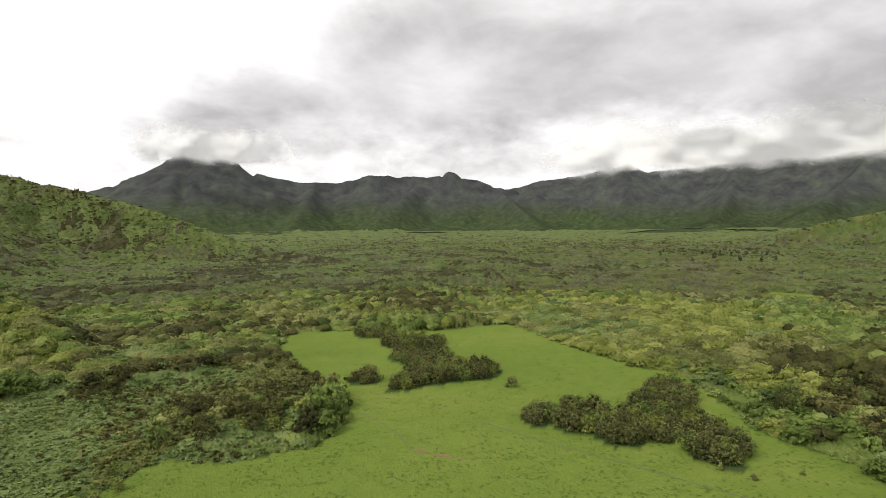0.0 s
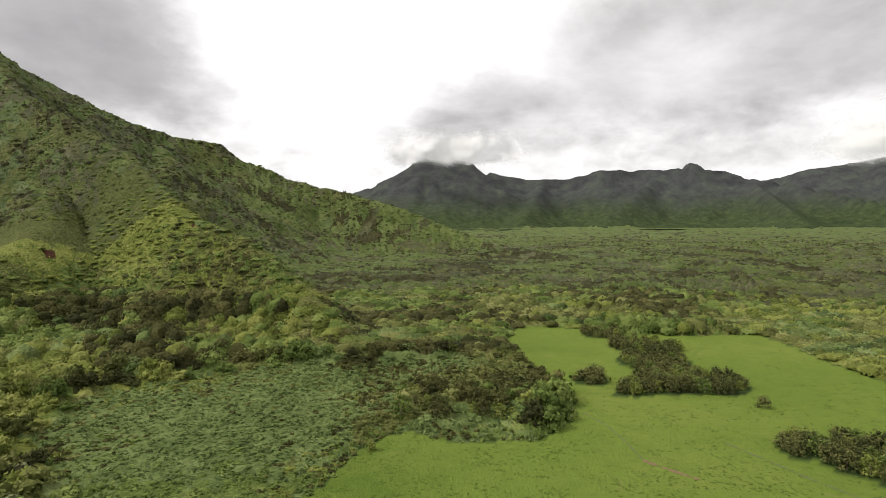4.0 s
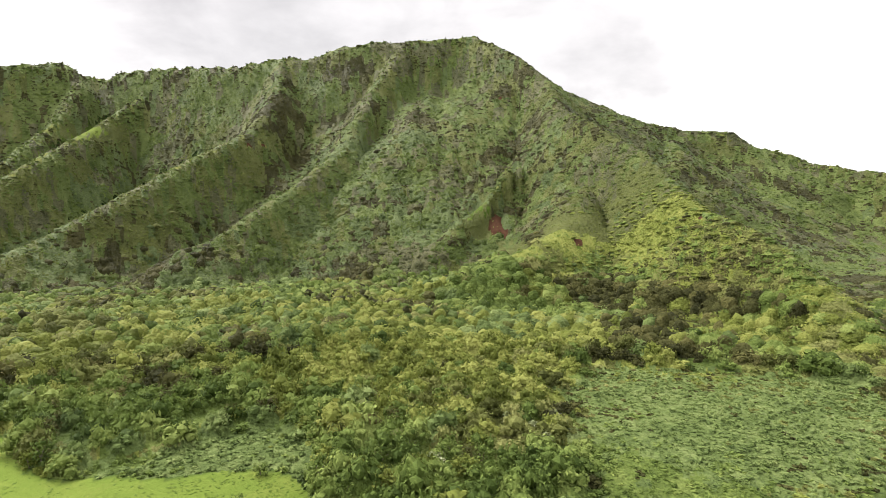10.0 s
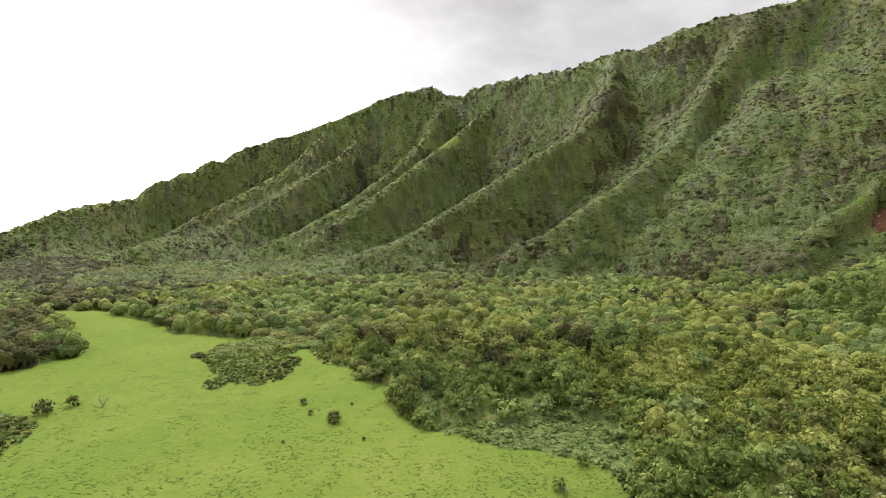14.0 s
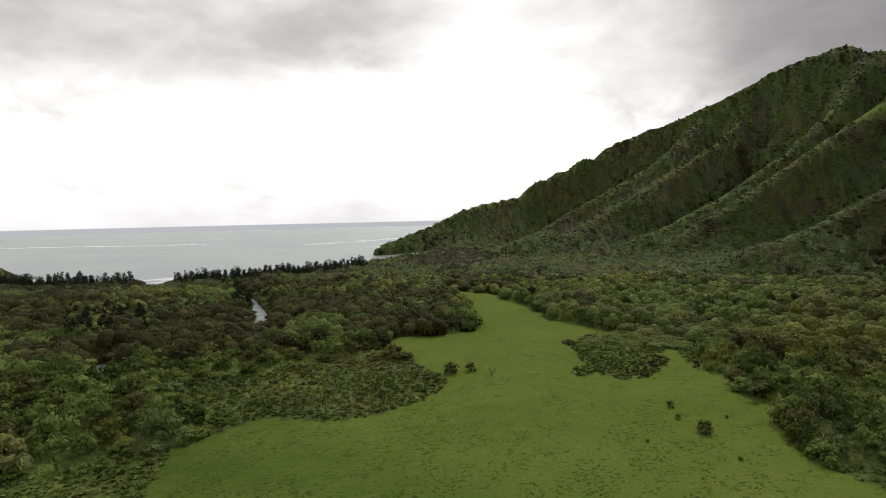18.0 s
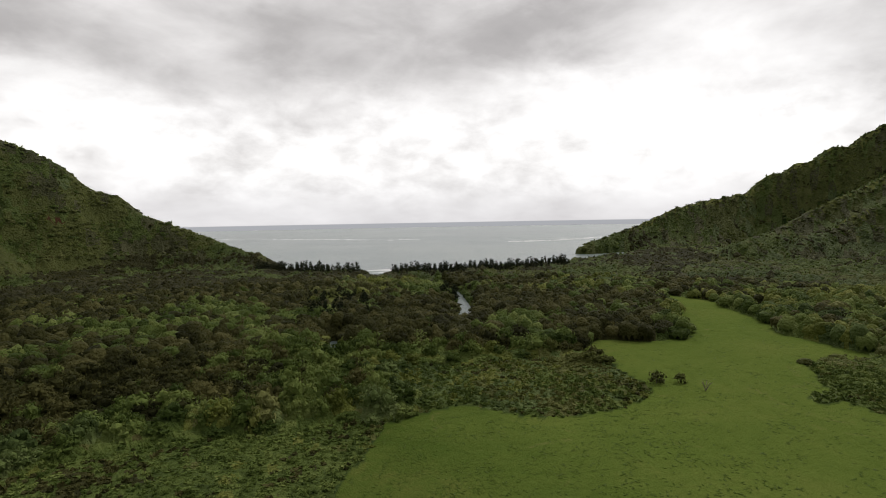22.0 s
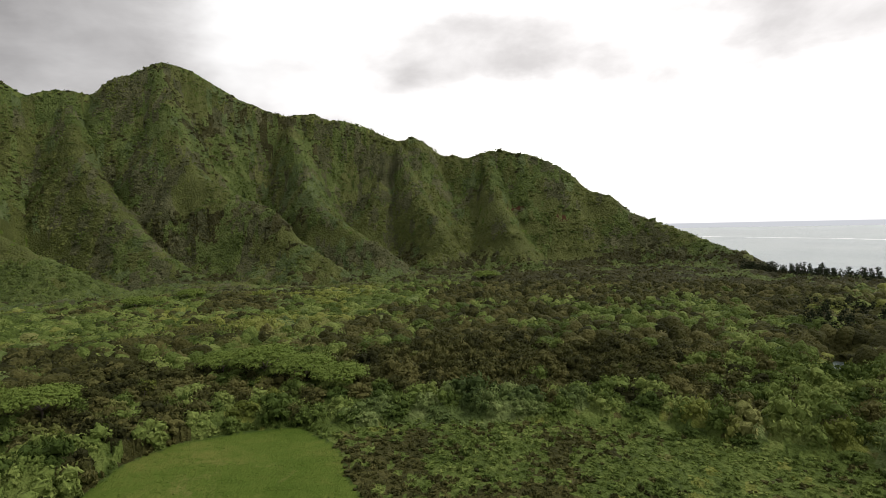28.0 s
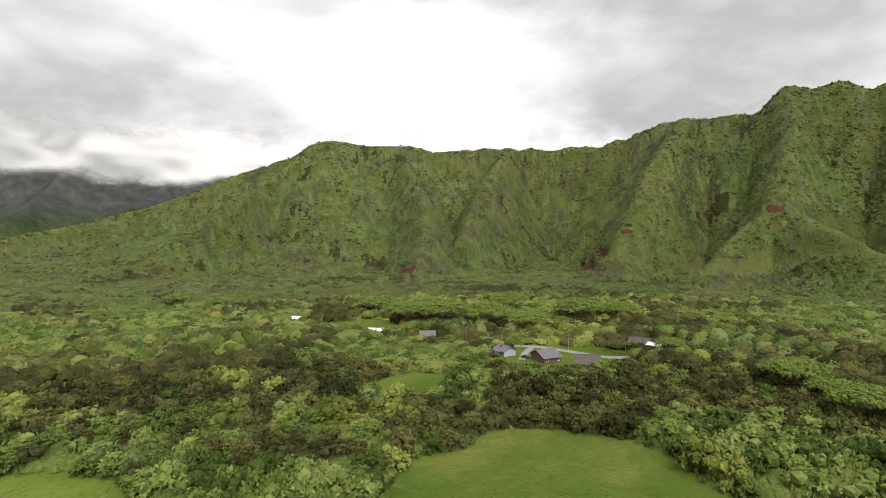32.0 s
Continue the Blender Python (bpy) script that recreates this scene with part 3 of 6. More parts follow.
GLADES = (((265, 203), (269, 217), (264, 240), (261, 241), (258, 231), (259.5, 206), (263, 199)),          # small clearing
          ((241.5, 262), (247, 250), (252, 255), (254.5, 262), (253, 292), (249, 303), (242, 300), (239, 290)),   # lawns by the houses
          ((264, 335), (272, 362), (273, 385), (267, 405), (264.5, 395), (263, 350)),
          ((104, 385), (106, 380), (107, 400), (105.5, 415)), ((293, 262), (296, 262), (297, 285), (294, 290)), ((297, 520), (302, 560), (299, 640), (296, 600)))
ISLANDS = ((333.2, 224, 3.2, 14), (330, 232, 4.3, 16), (334, 262, 3.4, 22), (334.8, 292, 3.2, 14), (336.8, 208, 1.0, 5), (335.3, 212, 1.9, 7), (340, 222, 1.6, 9), (338.8, 320, 2.2, 10),
           (321.5, 176, 2.0, 8), (317.5, 178, 3.0, 14), (313.5, 172, 3.4, 16), (309.5, 186, 3.2, 22), (309, 215, 2.6, 16), (305, 168, 2.8, 14), (303.5, 157, 1.4, 6))
# low shrubs that have spread into the grass
SHRUB_ISLES = ((97.4, 224, 3.4, 18), (99.0, 250, 3.4, 26), (96.0, 268, 3.0, 22), (94.6, 236, 1.6, 10), (101.0, 214, 1.2, 6))


def inside(x, y, corners):
    """Which of the points lie in the polygon of (azimuth, distance) corners."""
    c = np.array(corners, float)
    p = polar(c[:, 0], c[:, 1])
    hit = np.zeros(x.shape, bool)
    for i in range(len(p)):
        (x1, y1, _), (x2, y2, _) = p[i], p[(i + 1) % len(p)]
        if y1 == y2:
            continue
        hit ^= ((y1 > y) != (y2 > y)) & (x < (x2 - x1) * (y - y1) / (y2 - y1) + x1)
    return hit


def meadow_at(x, y):
    wx, wy = x + 2.2 * fbm(x, y, 14, 3, 41), y + 2.2 * fbm(x, y, 14, 3, 43)
    az, r = np.degrees(np.arctan2(-wx, wy)) % 360, np.hypot(wx, wy)
    m = inside(wx, wy, EDGE_WEST + EDGE_SOUTH + EDGE_NORTH)
    for a, d, wa, wr in ISLANDS:
        da = (az - a + 180) % 360 - 180
        m &= (da / wa) ** 2 + ((r - d) / wr) ** 2 > 1
    ragged = 0.55 * fbm(x, y, 9, 3, 47)
    for a, d, wa, wr in SHRUB_ISLES:
        da = (az - a + 180) % 360 - 180
        m &= (da / wa) ** 2 + ((r - d) / wr) ** 2 > 1 + ragged
    for glade in GLADES:
        m |= inside(wx, wy, glade)
    return m


MAP_STEP = 0.8
map_axis = np.arange(-520, 520, MAP_STEP) + MAP_STEP / 2
MEADOW_MAP = meadow_at(*np.meshgrid(map_axis, map_axis, indexing="ij"))


def blurred(a, k):
    """Mean over a square of 2k+1 cells."""
    for ax in (0, 1):
        c = np.cumsum(np.pad(a.astype(np.float32), [(k + 1, k) if i == ax else (0, 0) for i in (0, 1)], mode="edge"), axis=ax, dtype=np.float64)
        n = 2 * k + 1
        a = (c[n:] - c[:-n] if ax == 0 else c[:, n:] - c[:, :-n]) / n
    return a


OPEN_MAP = blurred(blurred(MEADOW_MAP, 3), 2)


def map_cells(x, y):
    n = len(map_axis)
    i, j = np.floor((x + 520) / MAP_STEP).astype(int), np.floor((y + 520) / MAP_STEP).astype(int)
    ok = (i >= 0) & (j >= 0) & (i < n) & (j < n)
    return np.clip(i, 0, n - 1), np.clip(j, 0, n - 1), ok


def openness(x, y):
    """How much of the land round about is open grass."""
    i, j, ok = map_cells(x, y)
    return OPEN_MAP[i, j] * ok


def is_meadow(x, y):
    """Whether open grass lies at x, y; read off a map of the valley floor."""
    i, j, ok = map_cells(x, y)
    return MEADOW_MAP[i, j] & ok


# Bare earth and grassy spurs on the slopes: azimuth, elevation, half widths in degrees.
EARTH = ((39.4, -0.3, 0.9, 1.25), (38.5, -1.4, 0.5, 0.8), (19.9, 0.25, 0.8, 0.35), (262.5, -3.5, 1.5, 0.45), (244, -3.4, 0.9, 0.5), (242.6, -2.0, 0.5, 0.5), (240.2, 0.2, 0.8, 0.35), (237.8, 0.95, 0.7, 0.35), (227.7, 2.0, 0.9, 0.5), (227.6, 0.6, 1.0, 0.4), (176.3, 1.7, 1.2, 0.5), (171.5, 0.6, 1.0, 0.6), (30.9, -2.2, 0.5, 0.4), (63.6, 7.4, 1.0, 0.3), (83.2, 8.5, 0.9, 0.2), (38.6, 12.4, 0.7, 0.2))
GRASS = ((173.5, 2.2, 1.6, 0.9), (168.6, 0.9, 1.2, 0.7), (40.8, 0.2, 1.3, 2.0), (31.5, -1.4, 3.2, 1.9), (37, -3.2, 2.5, 0.8), (195.5, -0.9, 4.2, 1.1), (176.5, -2.3, 2.5, 0.7), (171.5, -3.6, 3.0, 0.5), (175, -0.6, 2.0, 0.6), (179.5, 1.6, 1.5, 1.2), (223.5, -0.6, 3.2, 1.6), (231.5, -3.4, 3.2, 0.8), (227.5, -2.6, 2, 0.8), (242, 2.2, 2, 0.9), (260, 1.9, 1.2, 0.8), (209, 3.6, 1.3, 2.0), (78, 7.7, 2.0, 0.6))


def spot(x, y, z, spots):
    az, el = np.degrees(np.arctan2(-x, y)) % 360, np.degrees(np.arctan2(z - EYE[2], np.hypot(x, y)))
    w = np.zeros(x.shape)
    wob = 0.5 * fbm(x, y, 40, 4, 71)
    for a, e, wa, we in spots:
        da = (az - a + 180) % 360 - 180
        w = np.maximum(w, smooth01((1.25 + wob - np.hypot(da / wa, (el - e) / we)) / 0.4) * (np.hypot(x, y) > 330))
    return w


def raw_mesh(name, verts, tris, mat, smooth=False):
    me = bpy.data.meshes.new(name)
    me.vertices.add(len(verts))
    me.vertices.foreach_set("co", np.ascontiguousarray(verts, np.float32).ravel())
    n = tris.shape[1]
    me.loops.add(tris.size)
    me.loops.foreach_set("vertex_index", np.ascontiguousarray(tris, np.int32).ravel())
    me.polygons.add(len(tris))
    me.polygons.foreach_set("loop_start", np.arange(0, tris.size, n, dtype=np.int32))
    me.polygons.foreach_set("use_smooth", np.full(len(tris), smooth))
    me.materials.append(mat)
    me.update(calc_edges=True)
    return me


N_AZ = 1080
RADII = np.concatenate([[0, 30, 55, 75, 90], 100 * 1.0195 ** np.arange(0, 203)])
grid_az, grid_r = np.meshgrid(np.arange(N_AZ) * 360 / N_AZ, RADII, indexing="ij")
grid = polar(grid_az, grid_r)
GX, GY = grid[..., 0], grid[..., 1]
GZ = land_height(GX, GY)


def height_at(x, y):
    """Ground height, read off the sheet."""
    a = (np.degrees(np.arctan2(-x, y)) % 360) * N_AZ / 360
    k = np.interp(np.hypot(x, y), RADII, np.arange(len(RADII)))
    i, j = np.floor(a).astype(int), np.minimum(np.floor(k).astype(int), len(RADII) - 2)
    fa, fk = a - i, k - j
    i0, i1 = i % N_AZ, (i + 1) % N_AZ
    return (GZ[i0, j] * (1 - fa) + GZ[i1, j] * fa) * (1 - fk) + (GZ[i0, j + 1] * (1 - fa) + GZ[i1, j + 1] * fa) * fk


def soften(a, na, nr):
    """Mean over a window of bearings and rings."""
    b = np.concatenate([a[-na:], a, a[:na]])
    c = np.cumsum(np.concatenate([np.zeros((1, b.shape[1])), b]), 0)
    b = (c[2 * na + 1:] - c[:-2 * na - 1]) / (2 * na + 1)
    b = np.concatenate([np.repeat(b[:, :1], nr, 1), b, np.repeat(b[:, -1:], nr, 1)], 1)
    c = np.cumsum(np.concatenate([np.zeros((len(b), 1)), b], 1), 1)
    return (c[:, 2 * nr + 1:] - c[:, :-2 * nr - 1]) / (2 * nr + 1)


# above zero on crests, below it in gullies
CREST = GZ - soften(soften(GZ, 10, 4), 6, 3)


def crest_at(x, y):
    a = np.round((np.degrees(np.arctan2(-x, y)) % 360) * N_AZ / 360).astype(int) % N_AZ
    return CREST[a, np.clip(np.searchsorted(RADII, np.hypot(x, y)), 0, len(RADII) - 1)]


def build_ground():
    nr = len(RADII)
    i, j = np.meshgrid(np.arange(N_AZ), np.arange(nr - 1), indexing="ij")
    i2 = (i + 1) % N_AZ
    quads = np.stack([i * nr + j, i2 * nr + j, i2 * nr + j + 1, i * nr + j + 1], -1).reshape(-1, 4)
    quads = quads[:, ::-1]
    verts = np.stack([GX, GY, GZ], -1).reshape(-1, 3)
    me = raw_mesh("ground", verts, quads, GROUND, True)
    x, y, z = verts.T
    cover = np.ones((len(verts), 4))
    su, sv = -math.sin(radians(SEA_AZ)), math.cos(radians(SEA_AZ))
    cover[:, 0] = np.maximum(is_meadow(x, y), spot(x, y, z, GRASS))
    cover[:, 1] = spot(x, y, z, EARTH)
    # the painted haze sets in with distance from the valley's middle
    cover[:, 2] = smooth01((np.hypot(x, y) - 1500) / 700)
    az = np.degrees(np.arctan2(-x, y)) % 360
    # dry grass to the south, a painted sun patch to the west
    away = np.minimum(np.abs((az - 92 + 180) % 360 - 180) / 42, np.abs((az - 322 + 180) % 360 - 180) / 40)
    cover[:, 3] = smooth01(1.35 - away + 0.5 * fbm(x, y, 45, 3, 88))
    shore_sand = (z < 1.0) & (x * su + y * sv > 560) & (np.hypot(x, y) < 1500)
    cover[shore_sand, 1] = 0.0
    at = me.attributes.new("cover", "FLOAT_COLOR", "POINT")
    at.data.foreach_set("color", cover.astype(np.float32).ravel())
    # by relief, and dulled high up for the clouds' shade
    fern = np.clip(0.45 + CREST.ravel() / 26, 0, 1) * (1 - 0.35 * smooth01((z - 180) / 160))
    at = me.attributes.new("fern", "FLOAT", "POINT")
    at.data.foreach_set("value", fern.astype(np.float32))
    tagged(new("ground", me), "green valley floor with meadow grass and forested slopes", "ground", kind="structure")


build_ground()


def build_sea():
    az, r = np.meshgrid(np.linspace(60, 215, 156), np.concatenate([[236, 300, 400], np.geomspace(500, 4990, 60)]), indexing="ij")
    n = r.shape[1]
    i, j = np.meshgrid(np.arange(az.shape[0] - 1), np.arange(n - 1), indexing="ij")
    quads = np.stack([i * n + j + 1, (i + 1) * n + j + 1, (i + 1) * n + j, i * n + j], -1).reshape(-1, 4)
    me = raw_mesh("water", polar(az, r, SEA_LEVEL).reshape(-1, 3), quads, WATER, True)
    tagged(new("water", me), "grey green bay under a cloudy sky", "sea", kind="structure")


build_sea()

# ---------------------------------------------------------------- vegetation
rng = np.random.default_rng(7)


def ico(level):
    bm = bmesh.new()
    bmesh.ops.create_icosphere(bm, subdivisions=level, radius=1.0)
    v = np.array([p.co[:] for p in bm.verts])
    f = np.array([[q.index for q in t.verts] for t in bm.faces])
    bm.free()
    return v, f


ICO = {1: ico(1), 2: ico(2)}


def leaf_cards(pos, nrm, size, gen, tilt=0.6, front=None):
    """Leaf clusters: bent four-cornered blades on pos that face nrm, loosely."""
    n = len(pos)
    nn = nrm + gen.normal(0, tilt, (n, 3))
    nn /= np.linalg.norm(nn, axis=1, keepdims=True)
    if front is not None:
        # blades with their back to front are flipped to face it
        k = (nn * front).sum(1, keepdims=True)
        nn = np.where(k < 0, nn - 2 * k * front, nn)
    t = np.cross(nn, gen.normal(0, 1, (n, 3)))
    t /= np.linalg.norm(t, axis=1, keepdims=True)
    b = np.cross(nn, t)
    s = (size * gen.uniform(0.6, 1.4, n))[:, None]
    q = np.stack([pos - t * s, pos - b * s * 0.6 - nn * s * 0.2, pos + t * s, pos + b * s * 0.6 - nn * s * 0.2], 1).reshape(-1, 3)
    k = np.arange(n)[:, None] * 4
    return q, np.concatenate([k + [0, 1, 2], k + [0, 2, 3]])


def leafy(gen, cards, size, lobes, shape, core=0.45, tilt=0.5, lean=0.25, squash=1.0):
    """Foliage in lobes: shape(gen, lobes) gives the lobes' centres and radii."""
    c, r = shape(gen, lobes)
    vs, fs, n, ids = [], [], 0, []
    cv, cf = ICO[1]
    for i in range(lobes):
        v = cv * r[i] * core * (1 + gen.normal(0, 0.15, (len(cv), 1))) * [1, 1, squash] + c[i]
        vs.append(v), fs.append(cf + n)
        n += len(v)
        # hearts are tinted darker: the crown's inner shade, put into the colour
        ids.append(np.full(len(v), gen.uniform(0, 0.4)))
    i = gen.choice(lobes, cards, p=np.asarray(r) ** 2 / np.sum(np.asarray(r) ** 2))
    d = gen.normal(0, 1, (cards, 3))
    d[:, 2] = d[:, 2] * 0.8 + 0.25
    d /= np.linalg.norm(d, axis=1, keepdims=True)
    p = c[i] + d * (np.asarray(r)[i] * gen.uniform(0.85, 1.08, cards))[:, None]
    p[:, 2] = np.maximum(c[i][:, 2] + (p[:, 2] - c[i][:, 2]) * squash, 0.05)
    q, f = leaf_cards(p, d + [0, 0, lean], size, gen, tilt)
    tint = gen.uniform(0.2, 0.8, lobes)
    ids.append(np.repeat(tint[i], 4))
    vs.append(q), fs.append(f + n)
    return np.concatenate(vs), np.concatenate(fs), np.concatenate(ids)


def round_lobes(height, width, low=0.2):
    def make(gen, n):
        a = np.arange(n) * 2.4 + gen.uniform(0, 6)
        z = np.linspace(low, 0.86, n) + gen.uniform(-0.06, 0.06, n)
        rad = width * 0.66 * np.sqrt(np.clip(1 - ((z - 0.35) / 0.62) ** 2, 0.05, 1)) * gen.uniform(0.6, 1.0, n)
        return np.stack([np.cos(a) * rad, np.sin(a) * rad, z * height], 1), width * gen.uniform(0.30, 0.50, n)
    return make


def stamp(models, which, pos, scale, turn, tint):
    """Copies of the models, model which[i] at pos[i], as one list of corners, triangles and tints."""
    vs, fs, ts, n = [], [], [], 0
    for k, (v, f, own) in enumerate(models):
        m = which == k
        if not m.any():
            continue
        c, s = np.cos(turn[m])[:, None], np.sin(turn[m])[:, None]
        x = v[None, :, 0] * scale[m, 0:1]
        y = v[None, :, 1] * scale[m, 0:1]
        z = v[None, :, 2] * scale[m, 1:2]
        w = np.stack([x * c - y * s, x * s + y * c, z], -1) + pos[m][:, None, :]
        cnt = len(w)
        vs.append(w.reshape(-1, 3))
        fs.append((f[None] + (n + np.arange(cnt) * len(v))[:, None, None]).reshape(-1, 3))
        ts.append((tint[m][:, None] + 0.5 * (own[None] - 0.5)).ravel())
        n += cnt * len(v)
    return np.concatenate(vs), np.concatenate(fs), np.concatenate(ts)


# how much of the land each place can see: the steepest line of sight so far along every bearing
GEL = (GZ - EYE[2]) / np.maximum(grid_r, 1)
HIDE = np.maximum.accumulate(GEL, axis=1)


def in_sight(x, y, z, lift=10.0):
    a = np.round((np.degrees(np.arctan2(-x, y)) % 360) * N_AZ / 360).astype(int) % N_AZ
    r = np.hypot(x, y)
    j = np.clip(np.searchsorted(RADII, r) - 2, 0, len(RADII) - 1)
    return (z + lift - EYE[2]) / r > HIDE[a, j]


def shrub_zone(x, y):
    """0: none; 1: blue green mat by the south slope; 2: green mat by the meadow; 3: yellow green mat to the north."""
    az, r = np.degrees(np.arctan2(-x, y)) % 360, np.hypot(x, y)
    az, r = az + 5 * fbm(x, y, 40, 3, 95), r + 16 * fbm(x, y, 45, 3, 96)
    d = (az + 180) % 360 - 180
    zone = np.zeros(x.shape, int)
    zone[(d > -14) & (d < 31) & (r < 244 - 0.3 * d) & ~((d < 2) & (r > 166) & (r < 202))] = 1
    zone[(az > 60) & (az < 80) & (r < 166)] = 1
    zone[(az > 113) & (az < 141) & (r < 232)] = 2
    zone[(az > 137) & (az < 197) & (r < 168 - 0.1 * np.abs(az - 165))] = 3
    return zone


grid_zone = shrub_zone(*np.meshgrid(map_axis, map_axis, indexing="ij"))
ZONE_MAPS = [blurred(blurred(grid_zone == k, 5), 4).astype(np.float32) for k in (1, 2, 3)]


def is_island(x, y):
    az, r = np.degrees(np.arctan2(-x, y)) % 360, np.hypot(x, y)
    hit = np.zeros(x.shape, bool)
    for a, d, wa, wr in ISLANDS:
        hit |= (((az - a + 180) % 360 - 180) / (wa * 1.1)) ** 2 + ((r - d) / (wr * 1.1)) ** 2 < 1
    return hit


# the road past the houses, and where the houses stand
ROAD = ((274, 400), (267.5, 358), (259.9, 318), (253.5, 299), (249.5, 297), (246.5, 287), (242.4, 274), (239.6, 280), (236, 300))
YARDS = ((252.7, 275), (248.5, 264), (244.3, 251), (239.2, 305), (237.9, 300), (260.8, 318), (266.2, 339), (274.2, 403))
LEAVES = (LEAF_OLIVE, LEAF_GREEN, LEAF_LIME, LEAF_TAN, LEAF_BLUE)


def between(az, a, b, soft=4.0):
    d = (az - (a + b) / 2 + 180) % 360 - 180
    return smooth01(((b - a) / 2 - np.abs(d)) / soft + 0.5)


def mixture(x, y, z):
    """Weights of the five leaf colours and the stand's height at each place."""
    az, r = np.degrees(np.arctan2(-x, y)) % 360, np.hypot(x, y)
    az = az + 4 * fbm(x, y, 60, 3, 91)
    r = r * (1 + 0.10 * fbm(x, y, 70, 3, 92))
    w = np.tile(np.array([0.18, 0.56, 0.14, 0.05, 0.07]), (len(x), 1))
    tall = np.full(len(x), 6.5)

    def put(m, weights, height):
        nonlocal w, tall
        w = w * (1 - m[:, None]) + np.array(weights)[None] * m[:, None]
        tall = tall * (1 - m) + height * m

    flat = smooth01((45 - z) / 25)
    put(between(az, 340, 370) * smooth01((r - 235) / 40) * flat, (0.50, 0.24, 0.03, 0.22, 0.01), 3.6)
    put(between(az, 285, 342) * smooth01((r - 330) / 60) * flat, (0.42, 0.40, 0.09, 0.08, 0.01), 5.5)
    # olive up the valley: haze and cloud shadow put into the leaf colour
    put(0.8 * between(az, 285, 372) * smooth01((r - 700) / 300), (0.62, 0.30, 0.01, 0.06, 0.01), 5.0)
    put(0.75 * between(az, 340, 376) * smooth01((r - 420) / 150), (0.56, 0.34, 0.02, 0.07, 0.01), 4.5)
    # the sunlit patch west of the meadow, put into the leaf colour
    put(between(az, 297, 329) * smooth01((r - 165) / 25) * smooth01((520 - r) / 60), (0.0, 0.04, 0.58, 0.33, 0.05), 3.2)
    put(0.8 * between(az, 286, 322) * smooth01((r - 480) / 60) * smooth01((1000 - r) / 80), (0.0, 0.20, 0.55, 0.24, 0.01), 4.0)
    put(between(az, 346, 392) * smooth01((248 - r) / 20), (0.05, 0.12, 0.02, 0.10, 0.71), 2.4)
    put(between(az, 345, 362, 3) * smooth01((205 - r) / 18) * smooth01((r - 165) / 10), (0.45, 0.10, 0.15, 0.22, 0.08), 5.0)
    put(between(az, 392, 475) * smooth01((520 - r) / 80), (0.07, 0.72, 0.15, 0.02, 0.04), 7.0)
    # a sunny spot near the south slope, painted as brighter leaves
    put(0.8 * between(az, 390, 407) * smooth01((330 - r) / 60), (0.0, 0.44, 0.50, 0.06, 0.0), 5.5)
    put(between(az, 60, 82) * smooth01((165 - r) / 12), (0.05, 0.30, 0.05, 0.15, 0.45), 3.5)
    put(between(az, 112, 222) * smooth01((r - 170) / 20) * flat, (0.94, 0.06, 0.00, 0.00, 0.00), 6.2)
    put(between(az, 113, 140) * smooth01((r - 150) / 10) * smooth01((245 - r) / 20), (0.12, 0.60, 0.08, 0.02, 0.18), 4.2)
    put(between(az, 118, 150) * smooth01((r - 400) / 30) * flat, (0.55, 0.33, 0.08, 0.02, 0.02), 7.0)
    put(between(az, 140, 198) * smooth01((172 - r) / 15), (0.40, 0.52, 0.05, 0.02, 0.01), 3.0)
    put(between(az, 188, 245) * smooth01((r - 300) / 60) * flat, (0.26, 0.52, 0.14, 0.04, 0.04), 4.6)
    put(between(az, 186, 240) * smooth01((r - 165) / 12) * smooth01((300 - r) / 40), (0.74, 0.23, 0.02, 0.01, 0.0), 4.6)
    put(between(az, 240, 300) * smooth01((r - 140) / 12) * smooth01((330 - r) / 40), (0.76, 0.18, 0.02, 0.03, 0.01), 5.0)
    put(between(az, 240, 300) * smooth01((r - 330) / 40) * flat, (0.20, 0.55, 0.18, 0.05, 0.02), 4.6)
    put(between(az, 235, 270) * smooth01((r - 236) / 10) * smooth01((335 - r) / 20), (0.45, 0.40, 0.10, 0.04, 0.01), 3.6)
    put(between(az, 238, 257) * smooth01((r - 232) / 8) * smooth01((264 - r) / 6), (0.45, 0.40, 0.10, 0.04, 0.01), 2.2)
    put(between(az, 91, 104, 1) * smooth01((290 - r) / 10), (0.10, 0.62, 0.20, 0.06, 0.02), 2.0)
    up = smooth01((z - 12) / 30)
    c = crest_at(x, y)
    # leaf colour follows relief: paler on crests, darker in gullies
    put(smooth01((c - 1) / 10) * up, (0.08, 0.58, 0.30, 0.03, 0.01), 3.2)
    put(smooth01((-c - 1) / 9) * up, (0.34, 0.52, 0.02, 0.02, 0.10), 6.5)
    put(0.7 * between(az, 185, 300) * up * smooth01((240 - z) / 120), (0.04, 0.70, 0.16, 0.07, 0.03), 4.2)
    # olive high on the walls puts cloud shade into the leaf colour
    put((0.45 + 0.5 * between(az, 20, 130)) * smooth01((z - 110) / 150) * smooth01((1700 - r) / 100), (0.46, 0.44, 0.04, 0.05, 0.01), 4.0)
    put(0.9 * between(az, 197, 211, 3) * smooth01((z - 32) / 10) * smooth01((96 - z) / 16), (0.88, 0.08, 0.0, 0.04, 0.0), 9.0)
    tall = tall * (1 - 0.3 * up)
    # more olive for the haze and cloud shadow on farther slopes
    put(0.9 * between(az, 332, 388) * smooth01((r - 600) / 150), (0.55, 0.38, 0.01, 0.05, 0.01), 3.2)
    put(0.9 * between(az, 270, 388) * smooth01((r - 1300) / 400), (0.75, 0.24, 0.0, 0.01, 0.0), 4.0)
